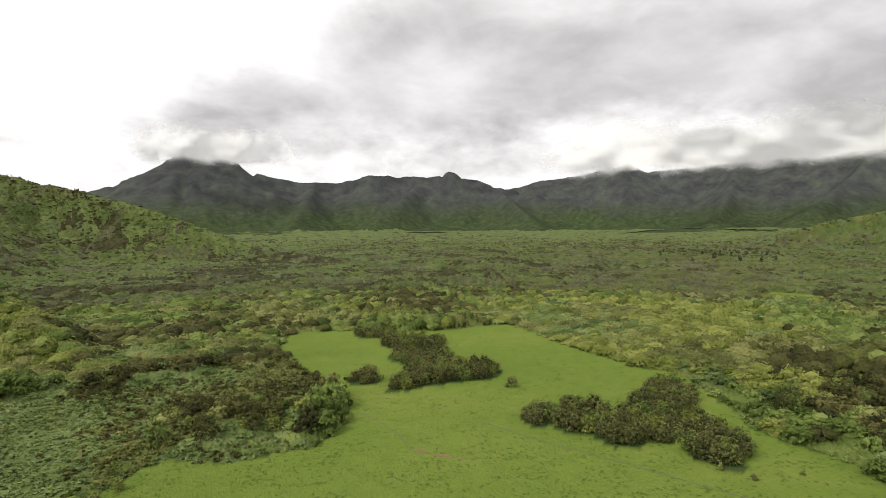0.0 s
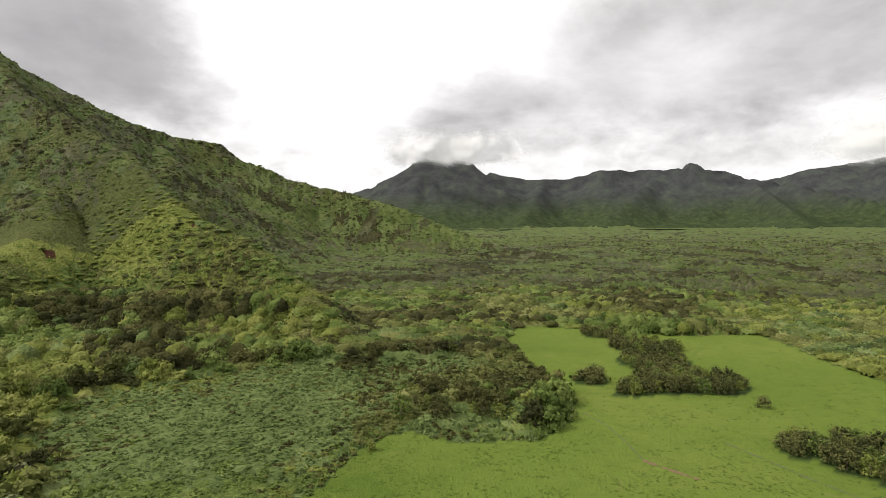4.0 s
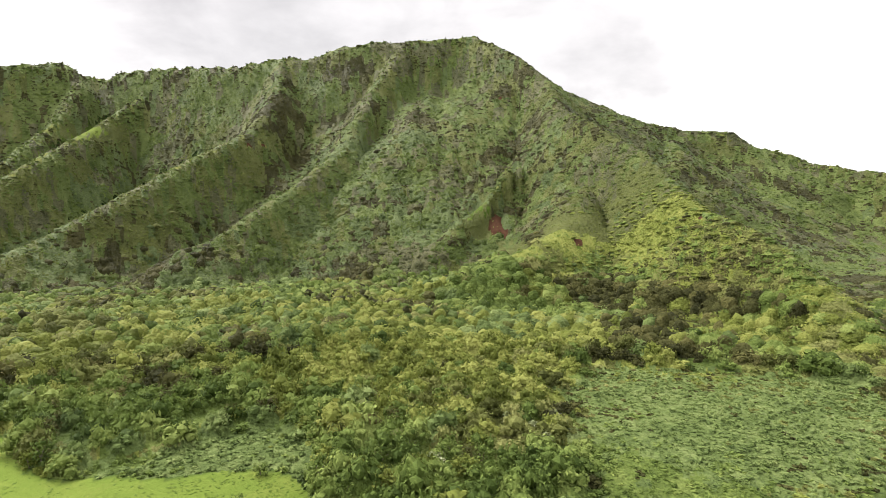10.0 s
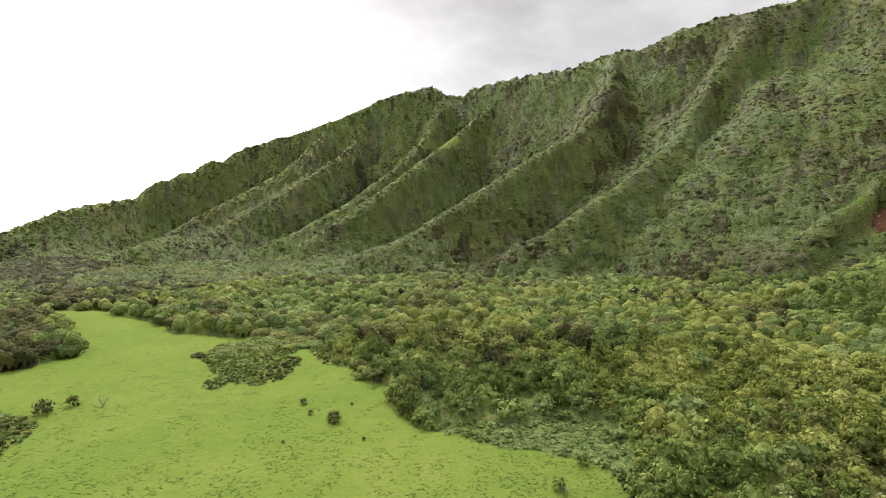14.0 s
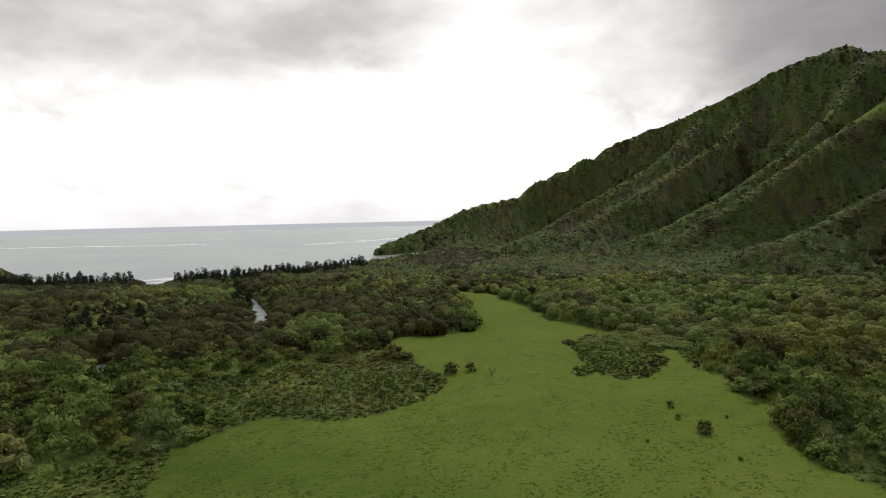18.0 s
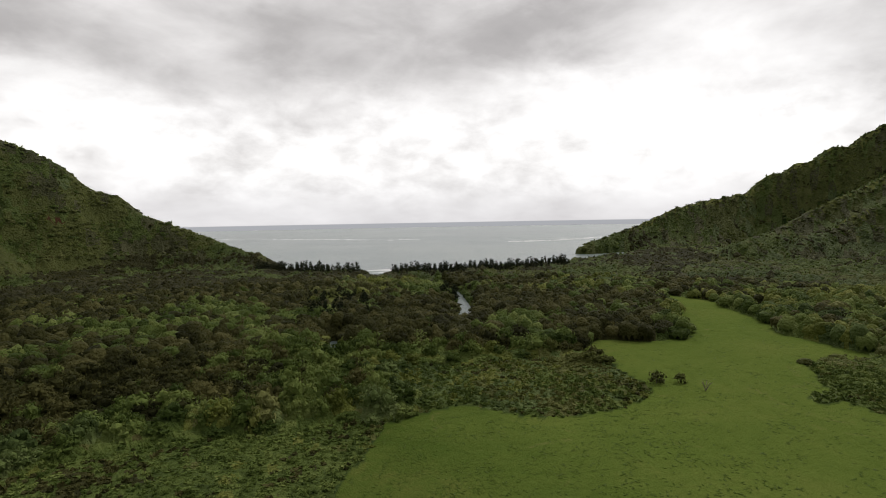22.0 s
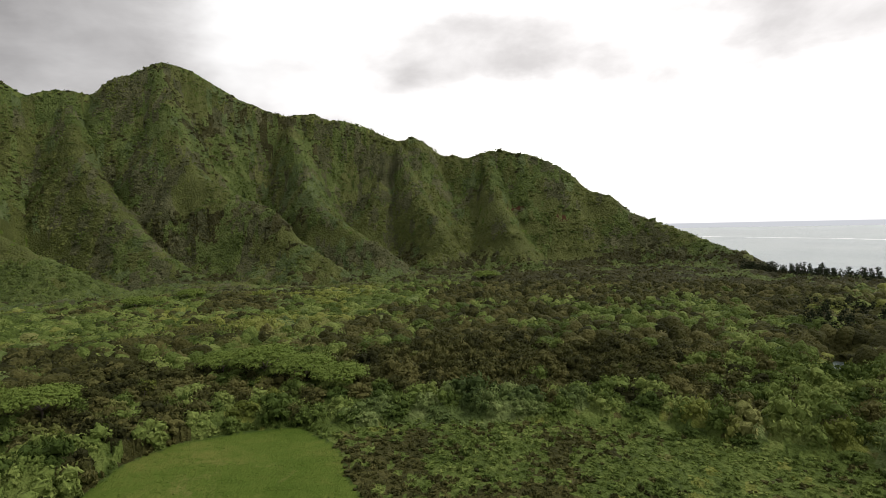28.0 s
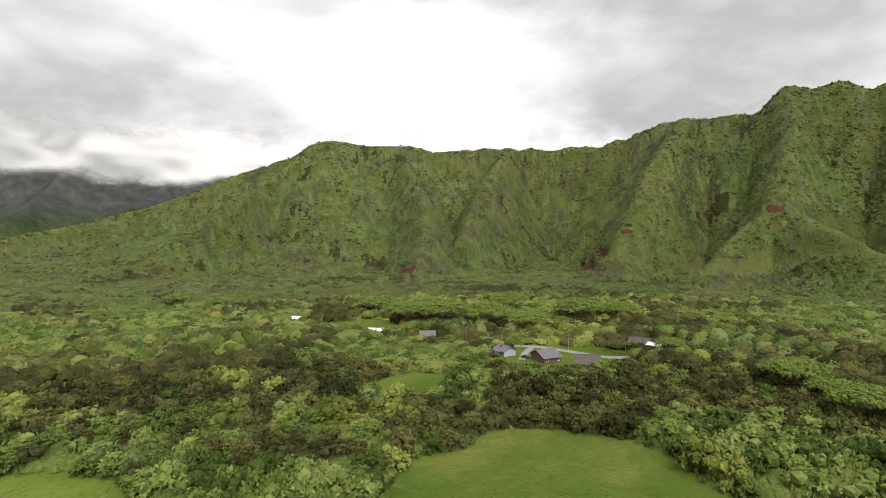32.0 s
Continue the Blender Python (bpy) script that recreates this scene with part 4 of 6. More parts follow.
    # bright green headland; its sunlight is partly in the leaf colour
    put(0.9 * between(az, 150, 193) * smooth01((r - 520) / 120) * smooth01((z - 8) / 20), (0.0, 0.36, 0.60, 0.04, 0.0), 3.4)
    # low growth along the streams
    k = np.nonzero((az > 125) & (az < 156) & (r < 700))[0]
    bank = np.zeros(len(x))
    for half, line in STREAMS:
        bank[k] = np.maximum(bank[k], smooth01((half + 9 - near_line(x[k], y[k], line)) / 5))
    put(bank, (0.30, 0.64, 0.05, 0.0, 0.01), 1.3)
    i, j, ok = map_cells(x, y)
    zone = [z_map[i, j] * ok for z_map in ZONE_MAPS]
    put(zone[0], (0.07, 0.24, 0.05, 0.12, 0.52), 1.3)
    put(zone[0] * between(az, 340, 366), (0.30, 0.36, 0.02, 0.10, 0.22), 1.6)
    put(zone[1], (0.08, 0.62, 0.10, 0.02, 0.18), 1.8)
    put(zone[2], (0.45, 0.52, 0.02, 0.01, 0.0), 1.5)
    put(between(az, 2, 33, 5) * smooth01((z - 10) / 14) * smooth01((640 - r) / 40), (0.02, 0.44, 0.48, 0.05, 0.01), 1.7)
    put(spot(x, y, z, GRASS), (0.0, 0.05, 0.95, 0.0, 0.0), 0.5)
    return w, tall


def cell_hash(i, j, k):
    n = (i * 73856093 ^ j * 19349663 ^ k * 83492791) & 0x7FFFFFFF
    n = ((n ^ (n >> 13)) * 1274126177) & 0x7FFFFFFF
    return ((n ^ (n >> 15)) & 0xFFFF) / 65535.0


def domes(x, y, step, seed, rad=(0.5, 0.82), low=0.14):
    """Round crowns that stand in a loose grid: height (nought to one), slope, and the grid cell of the highest."""
    ci, cj = np.floor(x / step).astype(np.int64), np.floor(y / step).astype(np.int64)
    best, sx, sy = np.zeros(x.shape), np.zeros(x.shape), np.zeros(x.shape)
    who_i, who_j = ci.copy(), cj.copy()
    for di in (-1, 0, 1):
        for dj in (-1, 0, 1):
            i, j = ci + di, cj + dj
            dx, dy = x - (i + cell_hash(i, j, seed)) * step, y - (j + cell_hash(i, j, seed + 1)) * step
            one = cell_hash(i, j, seed + 2)
            r = step * (rad[0] + (rad[1] - rad[0]) * one)
            q = (dx * dx + dy * dy) / (r * r)
            k = np.nonzero(q < 1)
            root = np.sqrt(1 - q[k])
            f = 0.75 + 0.4 * ((one[k] * 7.31) % 1)
            h = (low + (1 - low) * root) * f
            up = h > best[k]
            k = tuple(w[up] for w in k)
            best[k], who_i[k], who_j[k] = h[up], i[k], j[k]
            g = -(1 - low) * f[up] / np.maximum(root[up], 0.35) / (r[k] * r[k])
            sx[k], sy[k] = g * dx[k], g * dy[k]
    return best, sx, sy, who_i, who_j


TREE_STEP = 7.4


def canopy(x, y, tall):
    """Height of the leaves above the ground, its slope, and the tree that they belong to: common crowns, and wider ones that stand over them."""
    big, bx, by, i, j = domes(x, y, TREE_STEP, 3, (0.44, 0.70), 0.0)
    over, ox, oy, oi, oj = domes(x, y, 15.5, 21, (0.34, 0.52))
    over = over * (cell_hash(oi, oj, 25) < 0.42) * 1.25
    small, lx, ly, _, _ = domes(x, y, 1.9, 9, (0.5, 0.8), 0.0)
    m = over > big
    amp = 0.40 + 0.06 * tall
    top = np.where(m, over, big)
    gx, gy = np.where(m, ox * 1.25, bx) * tall * 0.5 + amp * lx, np.where(m, oy * 1.25, by) * tall * 0.5 + amp * ly
    return tall * (0.42 + 0.56 * top) + amp * small, gx, gy, np.where(m, oi + 5000, i), np.where(m, oj + 5000, j), m


def near_line(x, y, line):
    """Distance from each place to a line of (azimuth, distance) points."""
    p = polar(*np.array(line, float).T)
    d = np.full(x.shape, 9e3)
    for i in range(len(p) - 1):
        dx, dy = p[i + 1, 0] - p[i, 0], p[i + 1, 1] - p[i, 1]
        q = np.clip(((x - p[i, 0]) * dx + (y - p[i, 1]) * dy) / (dx * dx + dy * dy), 0, 1)
        d = np.minimum(d, np.hypot(x - p[i, 0] - q * dx, y - p[i, 1] - q * dy))
    return d


def is_wood(x, y, z):
    """Where trees or shrubs cover the land."""
    m = (z > SEA_LEVEL + 1.2) & ~is_meadow(x, y) & ~is_island(x, y)
    k = np.nonzero(m & (np.hypot(x, y) < 460) & (x > 0))
    clear = near_line(x[k], y[k], ROAD) < 4.2
    for az, r in YARDS:
        p = polar(az, r)
        clear |= np.hypot(x[k] - p[0], y[k] - p[1]) < 7.5
    m[k] &= ~clear
    return m


def stand(x, y, zz):
    """The wood at each place: height and slope of the leaves, leaf colour, the tree's own tint, and whether it is a low shrub."""
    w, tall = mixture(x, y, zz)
    tall = tall * (1 + 0.45 * fbm(x, y, 32, 3, 301)) * np.where(tall > 3.0, 1.22, 1.0)
    low = tall < 2.3
    # crowns come down to the grass at the wood's edge
    tall = tall * (1 - 0.85 * smooth01(openness(x, y) / 0.55))
    h, gx, gy, ti, tj, wide = canopy(x, y, tall)
    # one leaf colour to a tree
    tx, ty = np.where(wide, x, (ti + 0.5) * TREE_STEP), np.where(wide, y, (tj + 0.5) * TREE_STEP)
    clump = np.stack([fbm(tx, ty, 60, 2, 200 + i) + 0.6 * fbm(tx, ty, 24, 2, 220 + i) for i in range(5)], 1)
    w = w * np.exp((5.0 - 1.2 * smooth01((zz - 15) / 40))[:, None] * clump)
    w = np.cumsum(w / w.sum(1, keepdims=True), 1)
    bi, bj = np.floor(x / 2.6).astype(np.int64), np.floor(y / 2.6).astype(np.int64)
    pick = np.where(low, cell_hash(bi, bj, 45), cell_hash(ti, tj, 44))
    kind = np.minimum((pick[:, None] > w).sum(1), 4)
    # far up the valley only olive and green leaves are left
    off = np.hypot(x, y) > 1100 + 1300 * cell_hash(bi, bj, 49)
    kind[off] = (pick[off] > 0.5) * 1
    tint = np.where(low, 0.2 + 0.6 * cell_hash(bi, bj, 48), cell_hash(ti, tj, 46))
    return h, gx, gy, kind, tint, low


FOREST_LABELS = ("dark olive hau thicket covering the valley", "green tropical forest canopy", "yellow green bushes among the forest", "pale tan leaved trees among the forest", "blue green broad leaved shrubs")


def slope_at(x, y, zz):
    return (height_at(x + 4, y) - zz) / 4, (height_at(x, y + 4) - zz) / 4


def canopy_sheet(na=1400, ratio=0.0125):
    """The closed roof of the forest: crowns, the dark gaps between them and the walls where it meets open grass."""
    gen = np.random.default_rng(5)
    nr = int(math.log(3300 / 97) / ratio)
    ia, ir = np.meshgrid(np.arange(na), np.arange(nr), indexing="ij")
    az = (ia + gen.uniform(-0.42, 0.42, ia.shape)) * 360 / na
    r = 97 * np.exp((ir + gen.uniform(-0.42, 0.42, ir.shape)) * ratio)
    p = polar(az, r)
    x, y = p[..., 0].ravel(), p[..., 1].ravel()
    z = height_at(x, y)
    rr = r.ravel()
    seen = (in_sight(x, y, z, 13.0) & (z < 58 + 30 * fbm(x, y, 220, 3, 97) + 4000 * (rr < 1600))).reshape(na, nr)
    wood = np.zeros(na * nr, bool)
    k = np.nonzero(seen.ravel())[0]
    wood[k] = is_wood(x[k], y[k], z[k])
    k = np.nonzero(wood)[0]
    wood[k] = spot(x[k], y[k], z[k], EARTH) < 0.5
    k = np.nonzero(wood)[0]
    h, gx, gy, kind, tint, low = stand(x[k], y[k], z[k])
    # trees of their own rise above it nearer by
    h = h * np.interp(rr[k], (245, 275, 480, 560, 1450, 1550), (0.5, 0.62, 0.68, 0.86, 0.86, 1.0)) * np.where(low & (rr[k] < 262), 0.5, 1.0) * (1 - 0.9 * smooth01(openness(x[k], y[k]) / 0.22))
    sx, sy = slope_at(x[k], y[k], z[k])
    up = np.stack([-sx, -sy, np.ones(len(k))], 1)
    up = (up / np.linalg.norm(up, axis=1, keepdims=True) + [0, 0, 0.6]) / 1.6 * h[:, None]
    z = z - 0.25
    x[k], y[k], z[k] = x[k] + up[:, 0], y[k] + up[:, 1], z[k] + up[:, 2] + 0.25
    kinds, tints = np.full(na * nr, -1), np.full(na * nr, 0.4)
    kinds[k], tints[k] = kind, tint
    i, j = np.meshgrid(np.arange(na), np.arange(nr - 1), indexing="ij")
    i2 = (i + 1) % na
    quads = np.stack([i * nr + j, i * nr + j + 1, i2 * nr + j + 1, i2 * nr + j], -1).reshape(-1, 4)
    face = kinds[quads]
    keep = (face >= 0).any(1) & seen.ravel()[quads].all(1)
    quads, face = quads[keep], face[keep].max(1)
    far = rr[quads[:, 0]] > 470
    co = np.stack([x, y, z], 1)
    for q in range(5):
        for f in (False, True):
            part_quads = quads[(face == q) & (far == f)]
            if len(part_quads) < 3:
                continue
            used, local = np.unique(part_quads, return_inverse=True)
            me = raw_mesh("forest", co[used], local.reshape(-1, 4), (HAZED_ROOF if f else ROOF_LEAVES)[q], f)
            at = me.attributes.new("tree", "FLOAT", "POINT")
            at.data.foreach_set("value", tints[used].astype(np.float32))
            tagged(new("forest", me), FOREST_LABELS[q], "forest", kind="stuff")
    print("canopy quads", len(quads))


def leaf_spray(cover=0.55):
    """Leaf clusters over the forest's roof, as dense as the eye can tell apart from the valley's middle."""
    gen = np.random.default_rng(3)
    da = 2 * np.pi / N_AZ
    dr = np.diff(RADII)
    rm, z = (RADII[1:] + RADII[:-1]) / 2, (GZ[:, 1:] + GZ[:, :-1]) / 2
    gr = (GZ[:, 1:] - GZ[:, :-1]) / dr
    ga = (np.roll(GZ, -1, 0)[:, 1:] - np.roll(GZ, 1, 0)[:, 1:]) / (2 * rm * da)
    lookdown = (EYE[2] - z) / rm
    facing = (gr + lookdown) / np.sqrt(1 + gr ** 2 + ga ** 2) / np.sqrt(1 + lookdown ** 2)
    facing = np.maximum(facing, 0.10)
    area = rm * da * dr * np.sqrt(1 + gr ** 2 + ga ** 2)
    dist = np.sqrt(rm ** 2 + (EYE[2] - z) ** 2)
    size = np.maximum(dist * 2.7 / 967, 0.30)
    want = cover * np.interp(rm, (420, 600), (1.9, 1.0)) * area * facing / (1.2 * 0.55 * size ** 2)
    seen = (z + 9 - EYE[2]) / rm > np.concatenate([HIDE[:, :1], HIDE[:, :-2]], 1)
    want = want * seen * (rm > 250) * (rm < 1700)
    n = gen.poisson(want)
    ii, jj = np.nonzero(n)
    k = n[ii, jj]
    ii, jj = np.repeat(ii, k), np.repeat(jj, k)
    aa = (ii + gen.uniform(0, 1, len(ii))) * da
    rr = RADII[jj] + gen.uniform(0, 1, len(ii)) * dr[jj]
    x, y = -np.sin(aa) * rr, np.cos(aa) * rr
    zz = height_at(x, y)
    m = is_wood(x, y, zz)
    m &= gen.uniform(0, 1, len(x)) > np.maximum(spot(x, y, zz, EARTH) * 0.97, spot(x, y, zz, GRASS) * 0.5)
    x, y, zz, rr = x[m], y[m], zz[m], rr[m]
    h, gx, gy, kind, tint, low = stand(x, y, zz)
    h = h * 0.93
    sx, sy = slope_at(x, y, zz)
    nrm = np.stack([-gx * 1.2 - sx, -gy * 1.2 - sy, np.ones(len(x))], 1)
    nrm /= np.linalg.norm(nrm, axis=1, keepdims=True)
    up = np.stack([-sx, -sy, np.ones(len(x))], 1)
    up = (up / np.linalg.norm(up, axis=1, keepdims=True) + [0, 0, 0.6]) / 1.6
    pos = np.stack([x, y, zz], 1) + up * h[:, None] + nrm * gen.uniform(-0.15, 0.5, len(x))[:, None] * np.where(low, 0.5, 1.0)[:, None]
    # where the wood meets open grass on the near side, leaves hang to the ground
    step = 1 - 4.0 / rr
    edge = is_meadow(x * step, y * step)
    pos[:, 2] = np.where(edge & (gen.uniform(0, 1, len(x)) < 0.5), zz + h * gen.uniform(0.1, 1.0, len(x)), pos[:, 2])
    s = np.maximum(rr * 2.7 / 967, 0.30) * 0.78
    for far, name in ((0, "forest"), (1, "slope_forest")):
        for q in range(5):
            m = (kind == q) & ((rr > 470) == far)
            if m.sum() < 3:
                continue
            # direction to the eye, which every blade is made to face
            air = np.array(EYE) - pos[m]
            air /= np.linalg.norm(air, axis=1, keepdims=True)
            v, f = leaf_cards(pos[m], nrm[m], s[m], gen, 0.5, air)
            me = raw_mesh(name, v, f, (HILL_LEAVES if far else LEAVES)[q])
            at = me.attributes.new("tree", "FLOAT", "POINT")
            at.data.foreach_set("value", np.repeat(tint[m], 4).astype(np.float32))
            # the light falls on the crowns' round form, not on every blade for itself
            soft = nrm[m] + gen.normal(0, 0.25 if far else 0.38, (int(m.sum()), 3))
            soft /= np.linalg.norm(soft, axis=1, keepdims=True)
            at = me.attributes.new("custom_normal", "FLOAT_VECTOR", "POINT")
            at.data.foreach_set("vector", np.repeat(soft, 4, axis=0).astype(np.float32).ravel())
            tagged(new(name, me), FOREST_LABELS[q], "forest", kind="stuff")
    print("leaf clusters", len(x))




def near_woods(reach=262):
    """The trees and shrubs that stand nearest: every crown in lobes of leaves round a solid heart."""
    gen = np.random.default_rng(29)
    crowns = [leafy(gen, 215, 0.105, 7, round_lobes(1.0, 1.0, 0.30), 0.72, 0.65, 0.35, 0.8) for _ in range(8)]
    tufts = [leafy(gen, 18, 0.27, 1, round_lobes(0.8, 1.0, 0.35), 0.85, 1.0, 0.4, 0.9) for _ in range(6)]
    sets = []
    for step, rad, seed, share in ((TREE_STEP, (0.48, 0.74), 3, 1.0), (15.5, (0.36, 0.5), 21, 0.42), (1.85, (0.5, 0.7), 131, 1.0)):
        n = int(reach / step) + 2
        i, j = (a.ravel() for a in np.meshgrid(np.arange(-n, n), np.arange(-n, n), indexing="ij"))
        x, y = (i + cell_hash(i, j, seed)) * step, (j + cell_hash(i, j, seed + 1)) * step
        r = np.hypot(x, y)
        m = (r < (reach if step > 2 else 262)) & (r > 100)
        if share < 1:
            m &= cell_hash(i, j, 25) < share
        x, y, i, j = x[m], y[m], i[m], j[m]
        z = height_at(x, y)
        m = is_wood(x, y, z) & in_sight(x, y, z, 10.0)
        x, y, z, i, j = x[m], y[m], z[m], i[m], j[m]
        size = step * (rad[0] + (rad[1] - rad[0]) * cell_hash(i, j, seed + 2))
        w, tall = mixture(x, y, z)
        tall = tall * (1 + 0.45 * fbm(x, y, 32, 3, 301)) * np.where(tall > 3.0, 1.22, 1.0)
        high = tall * (0.75 + 0.4 * cell_hash(i, j, seed + 5)) * (1.15 if share < 1 else 1.0)
        m = (tall > 2.3) == (step > 2)
        if step < 2:
            # bushes fringe the woods where they meet the grass
            m |= (openness(x, y) > 0.06) & (cell_hash(i, j, 140) < 0.75)
        x, y, z, size, high, i, j = (q[m] for q in (x, y, z, size, high, i, j))
        edge = smooth01(openness(x, y) / 0.6)
        size, high = size * (1 - 0.35 * edge), high * (1 - 0.45 * edge)
        if step > 2:
            size = 1.12 * np.minimum(size, 0.5 * high + 2.0)
            high = np.minimum(np.maximum(0.9 * high, 2.4), 1.15 * size + 1.4)
        else:
            size, high = 1.75 * size * gen.uniform(0.75, 1.25, len(x)), np.clip(high, 1.0, 2.4) * gen.uniform(0.8, 1.3, len(x))
        kind, tint = stand(x, y, z)[3:5]
        sets.append((step > 2, x, y, z, size, high, kind, tint))
    for trees, models in ((True, crowns), (False, tufts)):
        x, y, z, size, high, kind, tint = (np.concatenate([q[k] for q in sets if q[0] == trees]) for k in range(1, 8))
        for q in range(5):
            m = kind == q
            if m.sum() < 2:
                continue
            n = int(m.sum())
            data = stamp(models, gen.integers(0, len(models), n), np.stack([x[m], y[m], z[m] - 0.1], 1), np.stack([size[m], high[m]], 1), gen.uniform(0, 6.28, n), tint[m])
            me = raw_mesh("woodland" if trees else "shrubs", data[0], data[1], LEAVES[q])
            at = me.attributes.new("tree", "FLOAT", "POINT")
            at.data.foreach_set("value", data[2].astype(np.float32))
            tagged(new(me.name, me), FOREST_LABELS[q], "forest" if trees else "shrubs", kind="stuff")
        print("woods", len(x))




def slope_woods():
    """Every crown of the woods farther off and on the slopes, a lumpy dome each."""
    gen = np.random.default_rng(37)
    for lo, hi, level, name in ((258, 520, 2, "woodland"), (520, 1500, 1, "slope_woodland")):
        v, f = ICO[level]
        f = f[v[f].mean(1)[:, 2] > -0.25]
        models = []
        for _ in range(9):
            w = v * (1 + gen.normal(0, 0.13 if level == 2 else 0.10, (len(v), 1)))
            models.append((w * [1, 1, 0.6] + [0, 0, 0.42], f, gen.uniform(0.25, 0.75, len(v))))
        step = TREE_STEP if level == 2 else 9.2
        n = int(hi / step) + 2
        i, j = (a.ravel() for a in np.meshgrid(np.arange(-n, n), np.arange(-n, n), indexing="ij"))
        x, y = (i + cell_hash(i, j, 3)) * step, (j + cell_hash(i, j, 4)) * step
        r = np.hypot(x, y)
        m = (r < hi) & (r >= lo)
        x, y, i, j = x[m], y[m], i[m], j[m]
        z = height_at(x, y)
        m = in_sight(x, y, z, 8.0)
        x, y, z, i, j = x[m], y[m], z[m], i[m], j[m]
        m = is_wood(x, y, z) & (np.maximum(spot(x, y, z, EARTH), spot(x, y, z, GRASS) * (cell_hash(i, j, 77) < 0.9)) < 0.4)
        x, y, z, i, j = x[m], y[m], z[m], i[m], j[m]
        w, tall = mixture(x, y, z)
        tall = tall * (1 + 0.45 * fbm(x, y, 32, 3, 301)) * np.where(tall > 3.0, 1.22, 1.0) * (1 - 0.4 * smooth01(openness(x, y) / 0.6))
        size = step * (0.46 + 0.26 * cell_hash(i, j, 5))
        size = np.minimum(size, 0.7 * tall + 2.2)
        high = np.maximum(tall, 2.2) * (0.8 + 0.4 * cell_hash(i, j, 8)) * (1.0 if level == 2 else 0.9)
        kind, tint = stand(x, y, z)[3:5]
        for q in range(5):
            m = kind == q
            k = int(m.sum())
            if k < 2:
                continue
            data = stamp(models, gen.integers(0, 9, k), np.stack([x[m], y[m], z[m] - 0.3], 1), np.stack([size[m], high[m]], 1), gen.uniform(0, 6.28, k), tint[m])
            me = raw_mesh(name, data[0], data[1], (ROOF_LEAVES if level == 2 else HAZED_ROOF)[q], True)
            at = me.attributes.new("tree", "FLOAT", "POINT")
            at.data.foreach_set("value", data[2].astype(np.float32))
            tagged(new(name, me), FOREST_LABELS[q], "forest", kind="stuff")
        print("slope woods", len(x))


canopy_sheet()
leaf_spray()
near_woods()
slope_woods()


# ---------------------------------------------------------------- clouds on the mountain tops
def cloud_material():
    """Thin ragged vapour: white, lit from both sides, thinning out to nothing."""
    m, g, out = material("cloud_vapour")
    pos, _ = place(g)
    thick = g.add("ShaderNodeAttribute", 2, attribute_name="thick")
    n = g.noise(g.vec("MULTIPLY", pos, (1, 1, 1.6)), 0.0035, 8, 0.62, 0.3)
    alpha = g.smooth(g.math("ADD", thick, g.math("MULTIPLY", g.math("SUBTRACT", n, 0.5), 1.1)), 0.22, 0.85, 0.0, 0.96)
    white = g.ramp(g.noise(pos, 0.0022, 6, 0.6), [(0.35, (0.86, 0.85, 0.85)), (0.65, (0.96, 0.95, 0.95))])
    mixed = []
    for kind in ("ShaderNodeBsdfDiffuse", "ShaderNodeBsdfTranslucent"):
        b = g.tree.nodes.new(kind)
        g.tree.links.new(white, b.inputs[0])
        mixed.append(b.outputs[0])
    clear = g.tree.nodes.new("ShaderNodeBsdfTransparent").outputs[0]
    for fac, first, second in ((0.5, mixed[0], mixed[1]), (alpha, clear, None)):
        mx = g.tree.nodes.new("ShaderNodeMixShader")
        if second is None:
            g.tree.links.new(fac, mx.inputs[0])
        else:
            mx.inputs[0].default_value = fac
        g.tree.links.new(first, mx.inputs[1])
        g.tree.links.new(second or shader, mx.inputs[2])
        shader = mx.outputs[0]
    g.tree.links.new(shader, out.inputs[0])
    return m


CLOUD = cloud_material()
# azimuths, elevations, distance, density
for az0, az1, el0, el1, far, full in ((270, 327, 4.4, 13, 3050, 1.15), (345, 363, 5.7, 12, 3300, 1.1)):
    a, e = np.meshgrid(np.linspace(az0, az1, 70), np.linspace(el0, el1, 28), indexing="ij")
    u, v = (a - az0) / (az1 - az0), (e - el0) / (el1 - el0)
    wave = fbm(a * 30, e * 30, 80, 4, 501)
    rad = far * (1 + 0.05 * np.sin(u * 9) * v + 0.03 * wave)
    p = polar(a, rad)
    p[..., 2] = EYE[2] + rad * np.tan(np.radians(e))
    thick = full * smooth01(u / 0.22) * smooth01((1 - u) / 0.22) * smooth01(v / 0.35 + 0.25 * wave) * smooth01((1 - v) / 0.8)
    i, j = np.meshgrid(np.arange(69), np.arange(27), indexing="ij")
    q = np.stack([i * 28 + j, i * 28 + j + 1, (i + 1) * 28 + j + 1, (i + 1) * 28 + j], -1).reshape(-1, 4)
    me = raw_mesh("cloud", p.reshape(-1, 3), q, CLOUD, True)
    at = me.attributes.new("thick", "FLOAT", "POINT")
    at.data.foreach_set("value", thick.astype(np.float32).ravel())
    tagged(new("cloud", me), "grey white cloud lying on the mountain tops", "cloud", kind="stuff")

# ---------------------------------------------------------------- things
def thing(name, m, label, category, group=""):
    ob = new(name)
    ob.matrix_world = m
    ob.empty_display_size = 0.5
    return tagged(ob, label, category, group)


